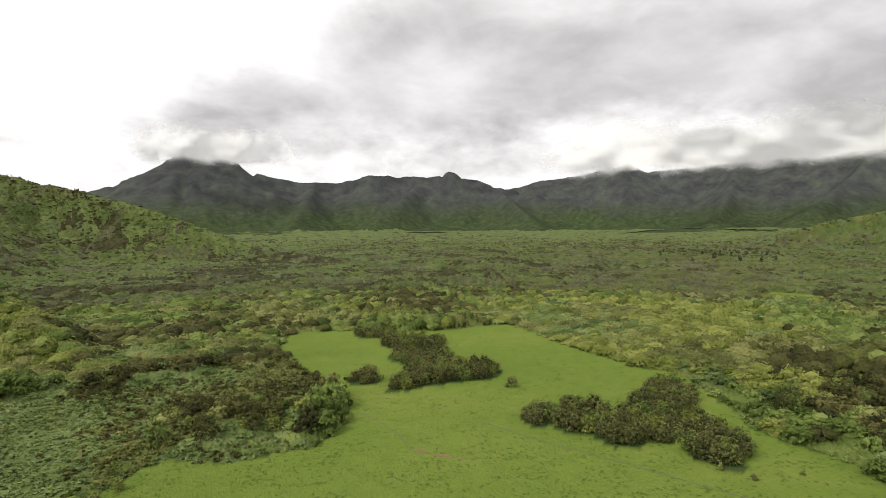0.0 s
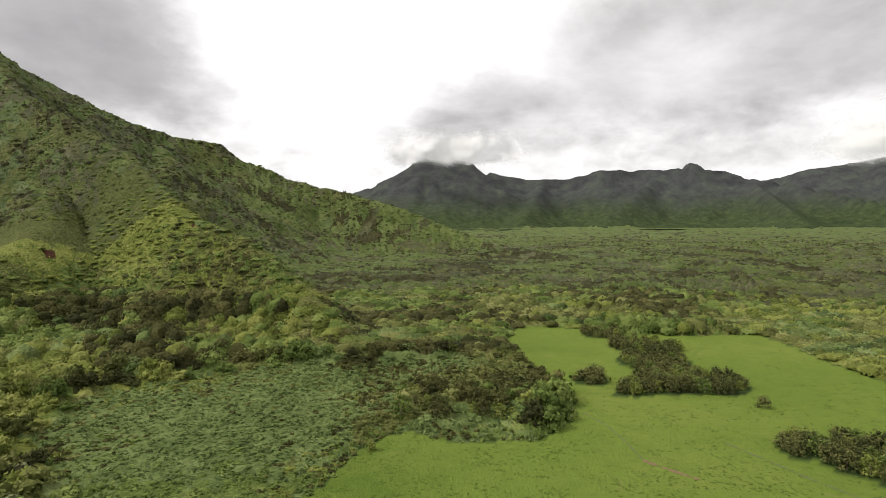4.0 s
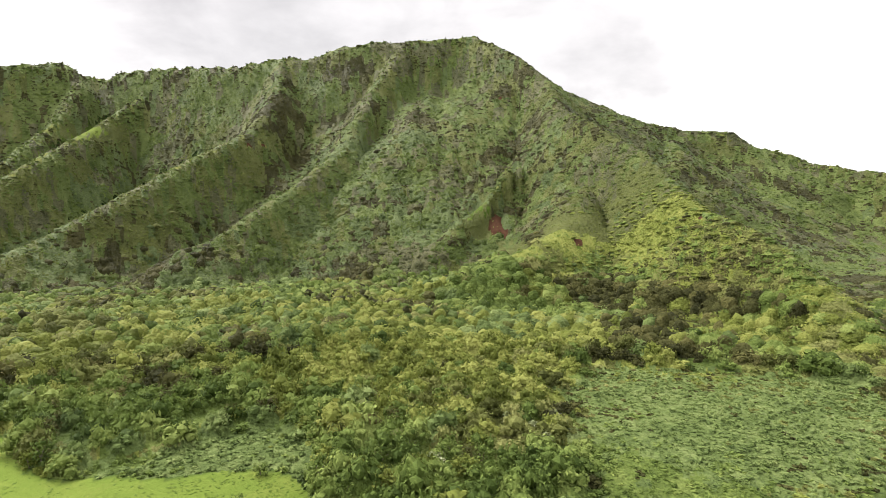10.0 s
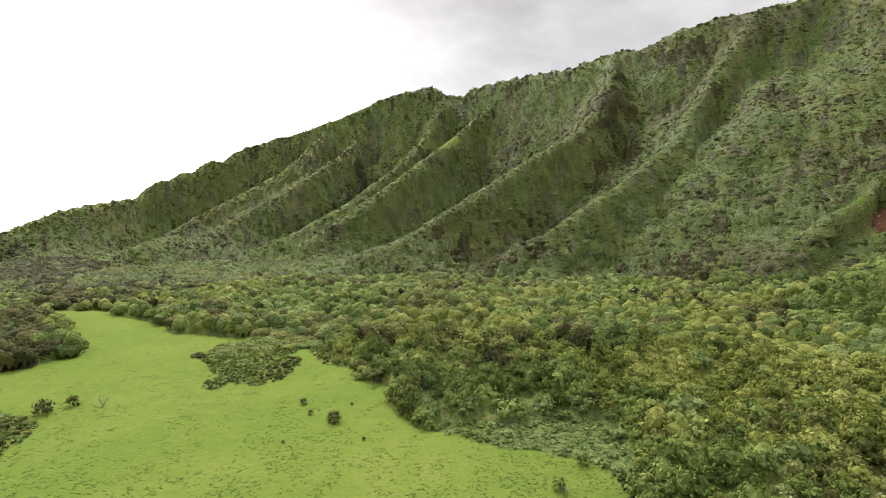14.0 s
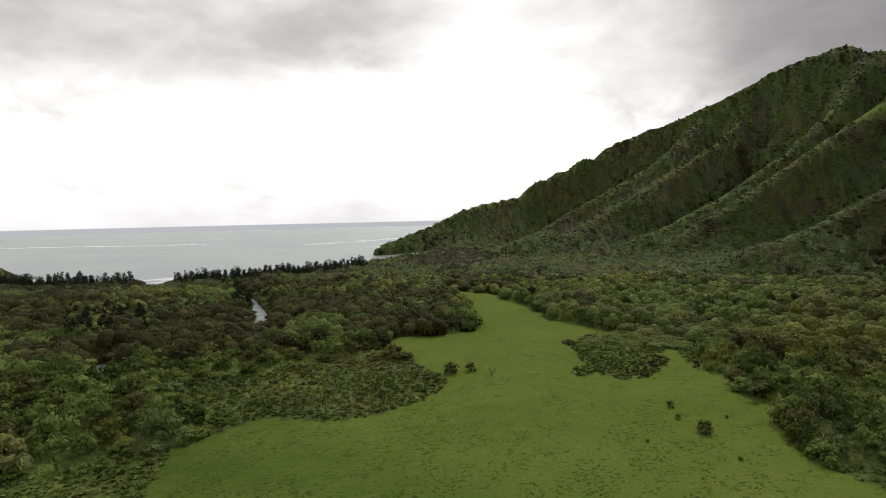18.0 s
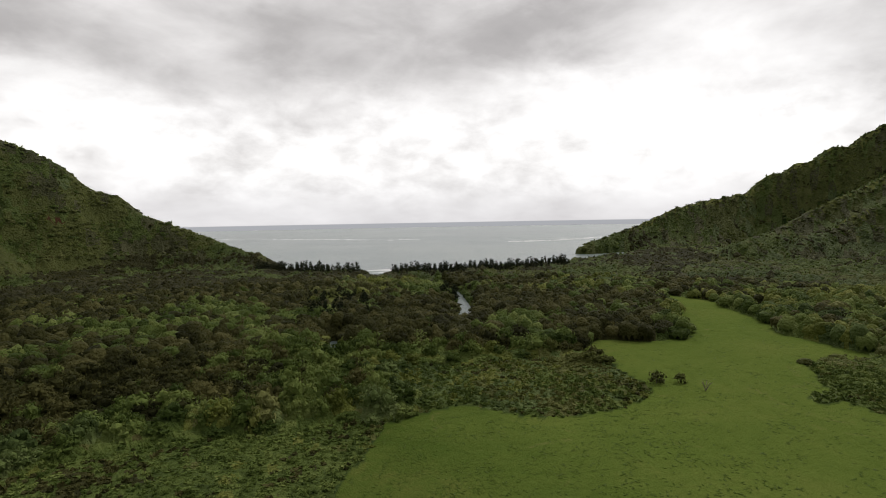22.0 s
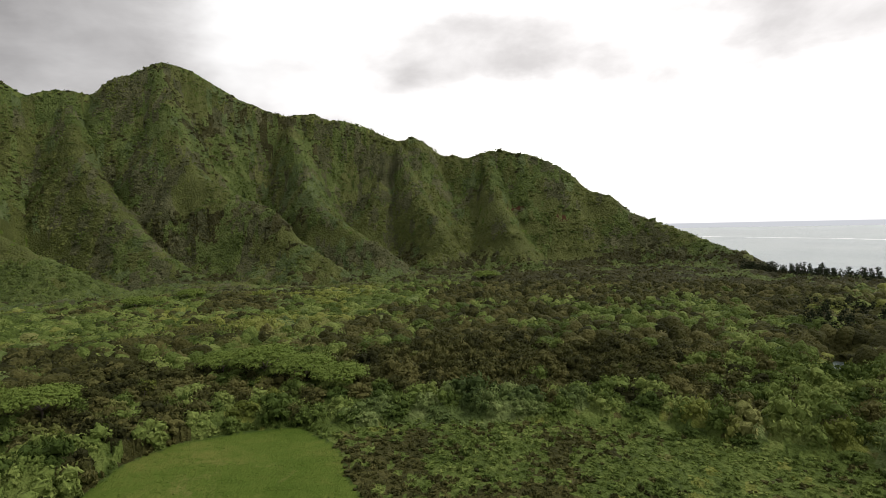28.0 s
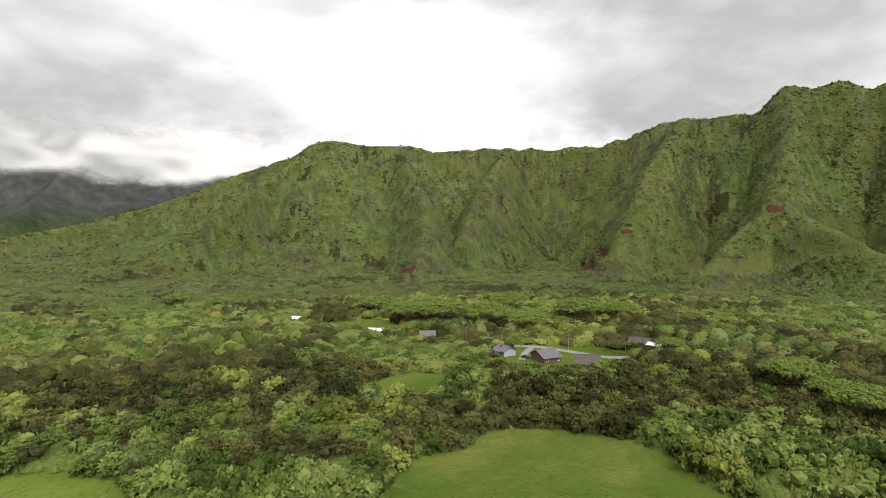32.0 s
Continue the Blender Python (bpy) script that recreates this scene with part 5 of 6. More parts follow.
def part(name, data, mat, parent, label="", at=None):
    """A mesh (bmesh, or corners and faces) under a thing or a part."""
    if isinstance(data, bmesh.types.BMesh):
        me = bpy.data.meshes.new(name)
        data.to_mesh(me)
        data.free()
        me.materials.append(mat)
    elif isinstance(data, tuple):
        me = raw_mesh(name, data[0], data[1], mat)
    else:
        me = data
    ob = new(name, me)
    ob.parent = parent
    if at is not None:
        ob.matrix_basis = at
    return tagged(ob, label) if label else ob


def box(bm, x0, y0, z0, x1, y1, z1):
    v = [bm.verts.new((x, y, z)) for z in (z0, z1) for x, y in ((x0, y0), (x1, y0), (x1, y1), (x0, y1))]
    for q in ((3, 2, 1, 0), (4, 5, 6, 7), (0, 1, 5, 4), (1, 2, 6, 5), (2, 3, 7, 6), (3, 0, 4, 7)):
        bm.faces.new([v[i] for i in q])


def boxes(*all_boxes):
    bm = bmesh.new()
    for b in all_boxes:
        box(bm, *b)
    return bm


def limb(bm, a, b, r0, r1, sides=6):
    a, b = Vector(a), Vector(b)
    q = (b - a).to_track_quat("Z", "Y")
    rings = []
    for p, r in ((a, r0), (b, r1)):
        rings.append([bm.verts.new(p + q @ Vector((math.cos(k * 2 * math.pi / sides) * r, math.sin(k * 2 * math.pi / sides) * r, 0))) for k in range(sides)])
    for k in range(sides):
        bm.faces.new((rings[0][k], rings[0][(k + 1) % sides], rings[1][(k + 1) % sides], rings[1][k]))
    bm.faces.new(rings[1])


def trunk_mesh(gen, height, radius, limbs, reach):
    bm = bmesh.new()
    lean = Vector((gen.uniform(-0.1, 0.1), gen.uniform(-0.1, 0.1), 0))
    mid = lean * height * 0.5 + Vector((0, 0, height * 0.45))
    limb(bm, (0, 0, -0.4), mid, radius, radius * 0.75)
    for k in range(limbs):
        a = k * 2 * math.pi / limbs + gen.uniform(-0.4, 0.4)
        out = Vector((math.cos(a), math.sin(a), 0)) * reach * gen.uniform(0.5, 0.9)
        knee = mid + out * 0.5 + Vector((0, 0, height * 0.22))
        limb(bm, mid, knee, radius * 0.6, radius * 0.4, 5)
        limb(bm, knee, mid + out + Vector((0, 0, height * gen.uniform(0.3, 0.45))), radius * 0.4, radius * 0.12, 5)
    me = bpy.data.meshes.new("trunk")
    bm.to_mesh(me)
    bm.free()
    me.materials.append(BARK)
    return me


def crown_mesh(name, data, mat):
    me = raw_mesh(name, data[0], data[1], mat)
    at = me.attributes.new("tree", "FLOAT", "POINT")
    at.data.foreach_set("value", data[2].astype(np.float32))
    return me


def flat_lobes(height, width):
    """The layered umbrella of a rain tree or albizia."""
    def make(gen, n):
        a = np.arange(n) * 2.4 + gen.uniform(0, 6)
        rad = width * 0.86 * np.sqrt((np.arange(n) + 0.3) / n)
        z = height * (0.93 - 0.30 * (rad / width) ** 2 + gen.uniform(-0.06, 0.05, n))
        return np.stack([np.cos(a) * rad, np.sin(a) * rad, z], 1), width * gen.uniform(0.17, 0.27, n)
    return make


def pine_lobes(height, width):
    def make(gen, n):
        z = np.linspace(0.2, 0.93, n)
        a = np.arange(n) * 2.4 + gen.uniform(0, 6)
        girth = np.clip(1.25 - z, 0.25, 0.75)
        rad = width * girth * gen.uniform(0.3, 1.0, n)
        return np.stack([np.cos(a) * rad, np.sin(a) * rad, z * height], 1), width * (0.22 + 0.35 * girth) * gen.uniform(0.7, 1.25, n)
    return make


def tree_kind(seed, mat, height, width, lobes, cards, leaf, lobe_shape, trunk_r, limbs=4, tilt=0.5, lean=0.25, squash=1.0):
    """Trunk and crown meshes of one sort of tree, to be shared by all of its sort."""
    gen = np.random.default_rng(seed)
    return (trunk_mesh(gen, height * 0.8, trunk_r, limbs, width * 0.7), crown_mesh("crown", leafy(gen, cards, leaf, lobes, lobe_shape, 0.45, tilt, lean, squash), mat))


def put_tree(name, kinds, az, r, scale, turn, label, category, group, seed=0):
    p = polar(az, r)
    z = float(height_at(p[0:1], p[1:2])[0])
    ob = thing(name, Matrix.LocRotScale((p[0], p[1], z), Euler((0, 0, turn)), (scale,) * 3), label, category, group)
    trunk, crown_me = kinds
    part("trunk" if category == "tree" else "stem", trunk, None, ob)
    part("crown" if category == "tree" else "foliage", crown_me, None, ob)
    return ob


gen = np.random.default_rng(17)
BUSHES = [tree_kind(100 + i, m, 3.4, 2.5, 9, 300, 0.26, round_lobes(3.4, 2.5, 0.12), 0.12) for i, m in enumerate((LEAF_HAU, LEAF_HAU, LEAF_GREEN, LEAF_LIME))]
BUSH_LABEL = ("dark olive round bush standing alone in the meadow", "dark olive round bush standing alone in the meadow", "green leafy bush beside the meadow's edge", "yellow green bush at the meadow's edge")
for az, r, size, kind in ((324.5, 210, 1.1, 0), (89.8, 162, 1.05, 1), (92.9, 180, 0.6, 0), (92.2, 170, 0.42, 0), (63.8, 134, 0.85, 2), (66.1, 120, 0.8, 2), (83.2, 188, 0.6, 3), (115.1, 208, 1.35, 1), (112.9, 211, 1.0, 0),
                          (86.8, 147, 0.3, 2), (301.7, 149, 0.42, 0), (312.7, 253, 0.95, 3), (112.4, 335, 0.9, 1), (2.8, 147, 0.75, 3), (95, 150, 0.25, 2), (298, 158, 0.3, 1), (88, 176, 0.28, 3)):
    put_tree("bush", BUSHES[kind], az, r, size, gen.uniform(0, 6.28), BUSH_LABEL[kind], "bush", "bushes in the meadow")

# the wooded islands in the meadow
EDGE = [tree_kind(120 + i, m, h, w, 12, 380, 0.30, round_lobes(h, w, 0.1), 0.2) for i, (m, h, w) in enumerate(((LEAF_HAU, 5.2, 3.4), (LEAF_HAU, 4.4, 3.6), (LEAF_LIME, 4.6, 3.0), (LEAF_GREEN, 4.8, 3.4), (LEAF_TAN, 4.2, 3.0), (LEAF_SHRUB, 3.6, 2.8)))]
EDGE_NAME = ("hau_tree", "hau_tree", "guava_tree", "broadleaf_tree", "kukui_tree", "shrubby_tree")
EDGE_LABEL = ("dark olive hau tree with dense rounded crown", "low olive hau tree with spreading crown", "yellow green tree with rounded crown", "green tree with rounded leafy crown", "tan leaved tree with rounded crown", "low pale green shrubby tree")
count = 0
for a, d, wa, wr in ISLANDS:
    ring = 0.0
    shrubby = 90 < a < 105
    while ring < 1.0:
        reach = ring * 0.95
        n = max(1, int(2 * math.pi * reach * math.sqrt(radians(wa) * d * wr) / 5.0))
        for k in range(n):
            t = 2 * math.pi * (k + gen.uniform(-0.3, 0.3)) / n + ring * 5
            kind = 5 if shrubby and gen.uniform() < 0.85 else int(gen.choice(5, p=(0.38, 0.30, 0.17, 0.10, 0.05)))
            put_tree(EDGE_NAME[kind], EDGE[kind], a + wa * reach * math.cos(t), d + wr * reach * math.sin(t), gen.uniform(0.55, 0.8) if shrubby else gen.uniform(0.75, 1.12), gen.uniform(0, 6.28), EDGE_LABEL[kind], "tree", "trees on the meadow's wooded islands")
            count += 1
        ring += 5.0 / math.sqrt(radians(wa) * d * wr + 1)

# trees along the meadow's edge and in the near forest
FRINGE = [tree_kind(140 + i, m, h, w, 11, 300, 0.40, round_lobes(h, w, 0.15), 0.25) for i, (m, h, w) in enumerate(((LEAF_OLIVE, 7.5, 4.3), (LEAF_GREEN, 8, 4.2), (LEAF_LIME, 7, 3.8), (LEAF_TAN, 7, 4.2), (LEAF_WHITE, 6, 3.2), (LEAF_GREEN, 6.2, 4.6)))]
FRINGE_NAME = ("domed_tree", "tall_tree", "lobed_tree", "pale_tree", "blossom_tree", "broad_tree")
FRINGE_LABEL = ("dark olive tree with a domed crown in the forest", "tall green tree with lobed crown in the forest", "yellow green tree with lobed crown in the forest", "tan leaved tree with lobed crown in the forest", "tree dotted with whitish blossom in the forest", "broad green tree with lobed crown in the forest")
for az0, az1, r0, r1, n, weights in ((40, 62, 112, 185, 58, (0.12, 0.22, 0.24, 0.26, 0.04, 0.12)), (62, 92, 150, 235, 48, (0.30, 0.24, 0.12, 0.24, 0.0, 0.10)), (345, 361, 168, 205, 34, (0.50, 0.06, 0.26, 0.16, 0.0, 0.02)), (198, 262, 172, 240, 62, (0.42, 0.26, 0.12, 0.02, 0.0, 0.18)), (266, 300, 150, 250, 46, (0.5, 0.2, 0.12, 0.06, 0, 0.12)), (143, 200, 172, 240, 40, (0.8, 0.1, 0.04, 0, 0, 0.06))):
    tries = 0
    while n and tries < 900:
        tries += 1
        az, r = gen.uniform(az0, az1), math.sqrt(gen.uniform(r0 * r0, r1 * r1))
        p = polar(np.array([az]), np.array([r]))
        if is_meadow(p[:, 0], p[:, 1])[0] or is_island(p[:, 0], p[:, 1])[0] or shrub_zone(p[:, 0], p[:, 1])[0]:
            continue
        kind = int(gen.choice(6, p=weights))
        put_tree(FRINGE_NAME[kind], FRINGE[kind], az, r, gen.uniform(0.62, 1.0), gen.uniform(0, 6.28), FRINGE_LABEL[kind], "tree", "trees near the meadow")
        n -= 1
for az, r in ((35.4, 150), (38.1, 157), (33.2, 160), (34, 142), (46, 126)):
    put_tree(FRINGE_NAME[4], FRINGE[4], az, r, gen.uniform(0.7, 0.95), gen.uniform(0, 6.28), FRINGE_LABEL[4], "tree", "trees near the meadow")

# wide umbrella trees towards the houses
UMBRELLA = [tree_kind(160 + i, LEAF_ALBIZIA, 14, 15, 52, 3200, 0.5, flat_lobes(14, 15), 0.6, 7, 0.2, 0.6, 0.55) for i in range(3)]
for az, r, s in ((263, 374, 1.05), (259.2, 366, 1.15), (254.4, 352, 1.15), (250.2, 340, 0.85), (245.1, 383, 1.15), (241.5, 400, 0.9), (252.1, 432, 1.1), (226.3, 242, 0.85), (220.9, 214, 0.8), (223.6, 232, 0.6), (202.6, 226, 0.95), (198.8, 212, 0.85), (195.3, 200, 0.75), (206.5, 240, 0.7), (179.7, 560, 0.9), (285, 530, 0.9),
                 (281, 500, 0.7), (232, 345, 0.6), (213.6, 470, 0.8), (209, 500, 0.8), (266, 430, 0.9), (58, 470, 0.7), (68, 430, 0.6), (236.5, 292, 0.55)):
    put_tree("umbrella_tree", UMBRELLA[int(gen.integers(3))], az, r, s, gen.uniform(0, 6.28), "wide bright green umbrella tree with a flat layered crown", "tree", "umbrella trees")

# ironwoods along the beach, with the gap at the stream's mouth
IRON = [tree_kind(180 + i, LEAF_DARK, 16, 3.9, 14, 230, 0.62, pine_lobes(16, 3.9), 0.28, 3) for i in range(4)]
su, sv = -math.sin(radians(SEA_AZ)), math.cos(radians(SEA_AZ))
for row in range(3):
    v = -196.0 + row * 2.1
    while v < 176:
        u = 586 + 0.0022 * v * v - row * 9 + gen.uniform(-3, 3)
        x, y = u * su + v * sv, u * sv - v * su
        az, r = math.degrees(math.atan2(-x, y)) % 360, math.hypot(x, y)
        if not (141.9 < az < 145.3) and gen.uniform() < 0.9:
            put_tree("ironwood_tree", IRON[int(gen.integers(4))], az, r, gen.uniform(0.72, 1.08), gen.uniform(0, 6.28), "tall dark ironwood tree with wispy foliage by the beach", "tree", "ironwood trees along the beach")
        v += gen.uniform(4.2, 7.0)
for k in range(26):
    az, r = gen.uniform(119.5, 124.5), gen.uniform(760, 930)
    put_tree("ironwood_tree", IRON[int(gen.integers(4))], az, r, gen.uniform(0.5, 0.8), gen.uniform(0, 6.28), "tall dark ironwood tree with wispy foliage by the beach", "tree", "ironwood trees along the beach")
for az0, az1, r0, r1, n in ((144.5, 151, 330, 420, 34), (134.9, 137.2, 385, 430, 9), (300, 310, 850, 1150, 24)):
    for k in range(n):
        put_tree("ironwood_tree", IRON[int(gen.integers(4))], gen.uniform(az0, az1), gen.uniform(r0, r1), gen.uniform(0.55, 0.85), gen.uniform(0, 6.28), "dark feathery ironwood tree above the thicket", "tree", "ironwood trees in the valley")


# ---------------------------------------------------------------- palms
def palm_meshes(seed, height, fronds, reach):
    g2 = np.random.default_rng(seed)
    bm = bmesh.new()
    limb(bm, (0, 0, -0.3), (0.15, 0.1, height * 0.5), 0.2, 0.15, 8)
    limb(bm, (0.15, 0.1, height * 0.5), (0.1, 0.3, height), 0.15, 0.12, 8)
    trunk = bpy.data.meshes.new("trunk")
    bm.to_mesh(trunk)
    bm.free()
    trunk.materials.append(BARK)
    out = []
    for k in range(fronds):
        a, rise = k * 2.4, g2.uniform(-0.15, 0.8)
        vs, fs = [], []
        for i in range(9):
            t = i / 8
            cx, cz = reach * t, reach * (rise * t - 0.75 * t * t)
            w = 0.16 + 0.75 * math.sin(math.pi * min(1, 0.12 + 0.88 * t)) * 0.75
            vs += [(cx - 0.05, -w, cz - w * 0.35), (cx + 0.02, 0, cz), (cx - 0.05, w, cz - w * 0.35)]
        for i in range(8):
            b = i * 3
            fs += [(b, b + 3, b + 4), (b, b + 4, b + 1), (b + 1, b + 4, b + 5), (b + 1, b + 5, b + 2)]
        v = np.array(vs)
        c, s = math.cos(a), math.sin(a)
        v = np.stack([v[:, 0] * c - v[:, 1] * s + 0.1, v[:, 0] * s + v[:, 1] * c + 0.3, v[:, 2] + height], 1)
        out.append(raw_mesh("frond", v, np.array(fs), LEAF_PALM))
    return trunk, out


PALMS = [palm_meshes(200 + i, h, 13, 2.7) for i, h in enumerate((6.5, 5.0, 8.0))]
for az, r, k, s in ((50, 139, 0, 0.95), (52.5, 132, 1, 0.9), (47.5, 128, 1, 0.85), (46, 121, 0, 0.8), (85.2, 199, 1, 0.95), (86, 202, 1, 0.85), (85.8, 196, 0, 0.7), (53.5, 165, 0, 0.9), (240.6, 281, 2, 0.8), (241.4, 284, 2, 0.85), (239.9, 286, 2, 0.75), (242.2, 288, 0, 0.9), (254.9, 262, 1, 0.8)):
    p = polar(az, r)
    z = float(height_at(p[0:1], p[1:2])[0])
    ob = thing("palm_tree", Matrix.LocRotScale((p[0], p[1], z), Euler((0, 0, gen.uniform(0, 6))), (s,) * 3), "green palm with drooping fronds at the forest edge", "palm", "palms")
    part("trunk", PALMS[k][0], None, ob)
    for fr in PALMS[k][1]:
        part("frond", fr, None, ob)


# dead, bare shrubs in the grass
def dead_shrub(az, r, s, seed):
    g2 = np.random.default_rng(seed)
    p = polar(az, r)
    z = float(height_at(p[0:1], p[1:2])[0])
    ob = thing("dead_shrub", Matrix.LocRotScale((p[0], p[1], z), None, (s,) * 3), "bare grey dead shrub with forked branches in the grass", "shrub", "dead shrubs")
    for k in range(7):
        bm = bmesh.new()
        a = k * 2.4
        tip = Vector((math.cos(a) * g2.uniform(0.5, 1.4), math.sin(a) * g2.uniform(0.5, 1.4), g2.uniform(1.2, 2.6)))
        limb(bm, (0, 0, -0.1), tip * 0.55, 0.09, 0.06, 5)
        limb(bm, tip * 0.55, tip, 0.06, 0.02, 5)
        limb(bm, tip * 0.55, tip * 0.9 + Vector((g2.uniform(-0.6, 0.6), g2.uniform(-0.6, 0.6), 0.2)), 0.05, 0.02, 5)
        part("branch", bm, DRY_WOOD, ob)


for i, (az, r, s) in enumerate(((110.7, 205, 1.3), (65.4, 119, 0.8), (58.9, 123, 1.1))):
    dead_shrub(az, r, s, 300 + i)


# ---------------------------------------------------------------- the hamlet
def house(az, r, turn, w, d, wall_h, rise, walls, roofing, label, porch=True, skylight=False):
    p = polar(az, r)
    z = float(height_at(p[0:1], p[1:2])[0])
    ob = thing("house", pose(p[0], p[1], z, 0, 0, turn), label, "house", "houses by the road")
    t = 0.18
    hw, hd = w / 2, d / 2
    part("wall", boxes((-hw, -hd, -0.3, hw, -hd + t, wall_h)), walls, ob)
    part("wall", boxes((-hw, hd - t, -0.3, hw, hd, wall_h)), walls, ob)
    for sx in (-1, 1):
        bm = boxes((min(sx * hw, sx * (hw - t)), -hd + t, -0.3, max(sx * hw, sx * (hw - t)), hd - t, wall_h))
        a, b = sx * hw, sx * (hw - t)
        tri = [[bm.verts.new((x, y, zz)) for y, zz in ((-hd + t, wall_h + 0.005), (hd - t, wall_h + 0.005), (0, wall_h + rise - 0.12))] for x in (a, b)]
        bm.faces.new(tri[0])
        bm.faces.new(tri[1][::-1])
        for k in range(3):
            bm.faces.new((tri[0][k], tri[1][k], tri[1][(k + 1) % 3], tri[0][(k + 1) % 3]))
        part("gable", bm, walls, ob)
    over = 0.8
    for sy in (-1, 1):
        drop = rise * (hd + over) / hd
        bm = bmesh.new()
        lo, hi = (sy * (hd + over), wall_h + rise - drop), (0.0, wall_h + rise)
        v = [bm.verts.new((x, y, zz + th)) for th in (0, 0.16) for x, (y, zz) in ((-hw - over, lo), (hw + over, lo), (hw + over, hi), (-hw - over, hi))]
        for q in ((0, 1, 2, 3), (7, 6, 5, 4), (0, 4, 5, 1), (1, 5, 6, 2), (2, 6, 7, 3), (3, 7, 4, 0)):
            bm.faces.new([v[k] for k in q])
        bmesh.ops.recalc_face_normals(bm, faces=bm.faces)
        roof = part("roof", bm, roofing, ob)
        n = int((w + 2 * over) / 1.2)
        for k in range(1, n):
            x = -hw - over + k * (w + 2 * over) / n
            bm = bmesh.new()
            v = [bm.verts.new((xx, y, zz + 0.16 + th)) for th in (0.003, 0.05) for xx, (y, zz) in ((x - 0.03, lo), (x + 0.03, lo), (x + 0.03, hi), (x - 0.03, hi))]
            for q in ((0, 1, 2, 3), (7, 6, 5, 4), (0, 4, 5, 1), (1, 5, 6, 2), (2, 6, 7, 3), (3, 7, 4, 0)):
                bm.faces.new([v[i] for i in q])
            part("roof_seam", bm, roofing, roof)
    part("ridge_cap", boxes((-hw - over, -0.18, wall_h + rise + 0.12, hw + over, 0.18, wall_h + rise + 0.22)), roofing, ob)
    for x in np.linspace(-hw + 1.5, hw - 1.5, max(2, int(w / 3.2))):
        for sy in (-1, 1):
            y0 = sy * (hd + 0.03)
            if abs(x) < 1.0 and sy > 0:
                door = part("door", boxes((x - 0.45, min(y0, y0 - sy * 0.05), 0.0, x + 0.45, max(y0, y0 - sy * 0.05), 2.05)), DOOR, ob)
                part("door_handle", boxes((x + 0.3, min(y0, y0 + sy * 0.05), 0.98, x + 0.4, max(y0, y0 + sy * 0.05), 1.03)), METAL, door)
                continue
            win = part("window", boxes((x - 0.62, min(y0, y0 - sy * 0.04), 0.85, x + 0.62, max(y0, y0 - sy * 0.04), 2.15)), TRIM, ob)
            part("pane", boxes((x - 0.52, min(y0 + sy * 0.004, y0 + sy * 0.02), 0.95, x + 0.52, max(y0 + sy * 0.004, y0 + sy * 0.02), 2.05)), PANE, win)
            part("window_sill", boxes((x - 0.68, min(y0, y0 + sy * 0.1), 0.78, x + 0.68, max(y0, y0 + sy * 0.1), 0.848)), TRIM, win)
    if porch:
        part("porch_roof", boxes((-hw * 0.6, hd + 0.02, wall_h - 0.35, hw * 0.6, hd + 2.4, wall_h - 0.22)), roofing, ob)
        for x in (-hw * 0.55, 0, hw * 0.55):
            part("porch_post", boxes((x - 0.07, hd + 2.2, -0.2, x + 0.07, hd + 2.34, wall_h - 0.352)), TRIM, ob)
    if skylight:
        part("skylight", boxes((hw * 0.2, hd * 0.3, wall_h + rise * 0.62, hw * 0.2 + 0.9, hd * 0.3 + 0.7, wall_h + rise * 0.8 + 0.15)), PANE, ob)
    return ob


house(252.7, 275, 18, 8.5, 7, 2.9, 1.9, WALL_BLUE, ROOF_GREY, "small blue grey house with a dark grey metal roof", skylight=True)
house(248.5, 264, 100, 9.0, 12.5, 2.8, 2.6, WALL_BROWN, ROOF_GREY, "long low house with a wide dark grey roof", porch=False)
house(244.3, 251, 62, 10, 8, 3.2, 3.0, WALL_RED, ROOF_BROWN, "reddish brown timber house with a steep dark roof")
house(239.2, 305, 40, 10, 7.5, 2.8, 2.4, WALL_BROWN, ROOF_BROWN, "dark roofed house among the trees")
house(237.9, 300, 40, 6, 5, 2.6, 1.0, WALL_BLUE, ROOF_WHITE, "small house with a white metal roof", porch=False)
house(260.8, 318, 84, 8, 8, 2.9, 2.2, WALL_BROWN, ROOF_GREY, "house with a dark roof behind the trees", porch=False)
house(266.2, 339, 70, 8, 6, 2.6, 1.2, WALL_RED, ROOF_WHITE, "low house with a pale metal roof", porch=False)
house(274.2, 403, 60, 6, 5, 2.8, 1.3, WALL_BROWN, ROOF_WHITE, "small house with a white roof at the foot of the slope", porch=False)
for az, r, t in ((116.9, 700, 20), (115.0, 690, 60), (111.3, 614, 30), (106.3, 590, 10)):
    house(az, r, t, 9, 7, 2.8, 1.6, WALL_BLUE, ROOF_WHITE, "pale roofed house near the bay", porch=False)


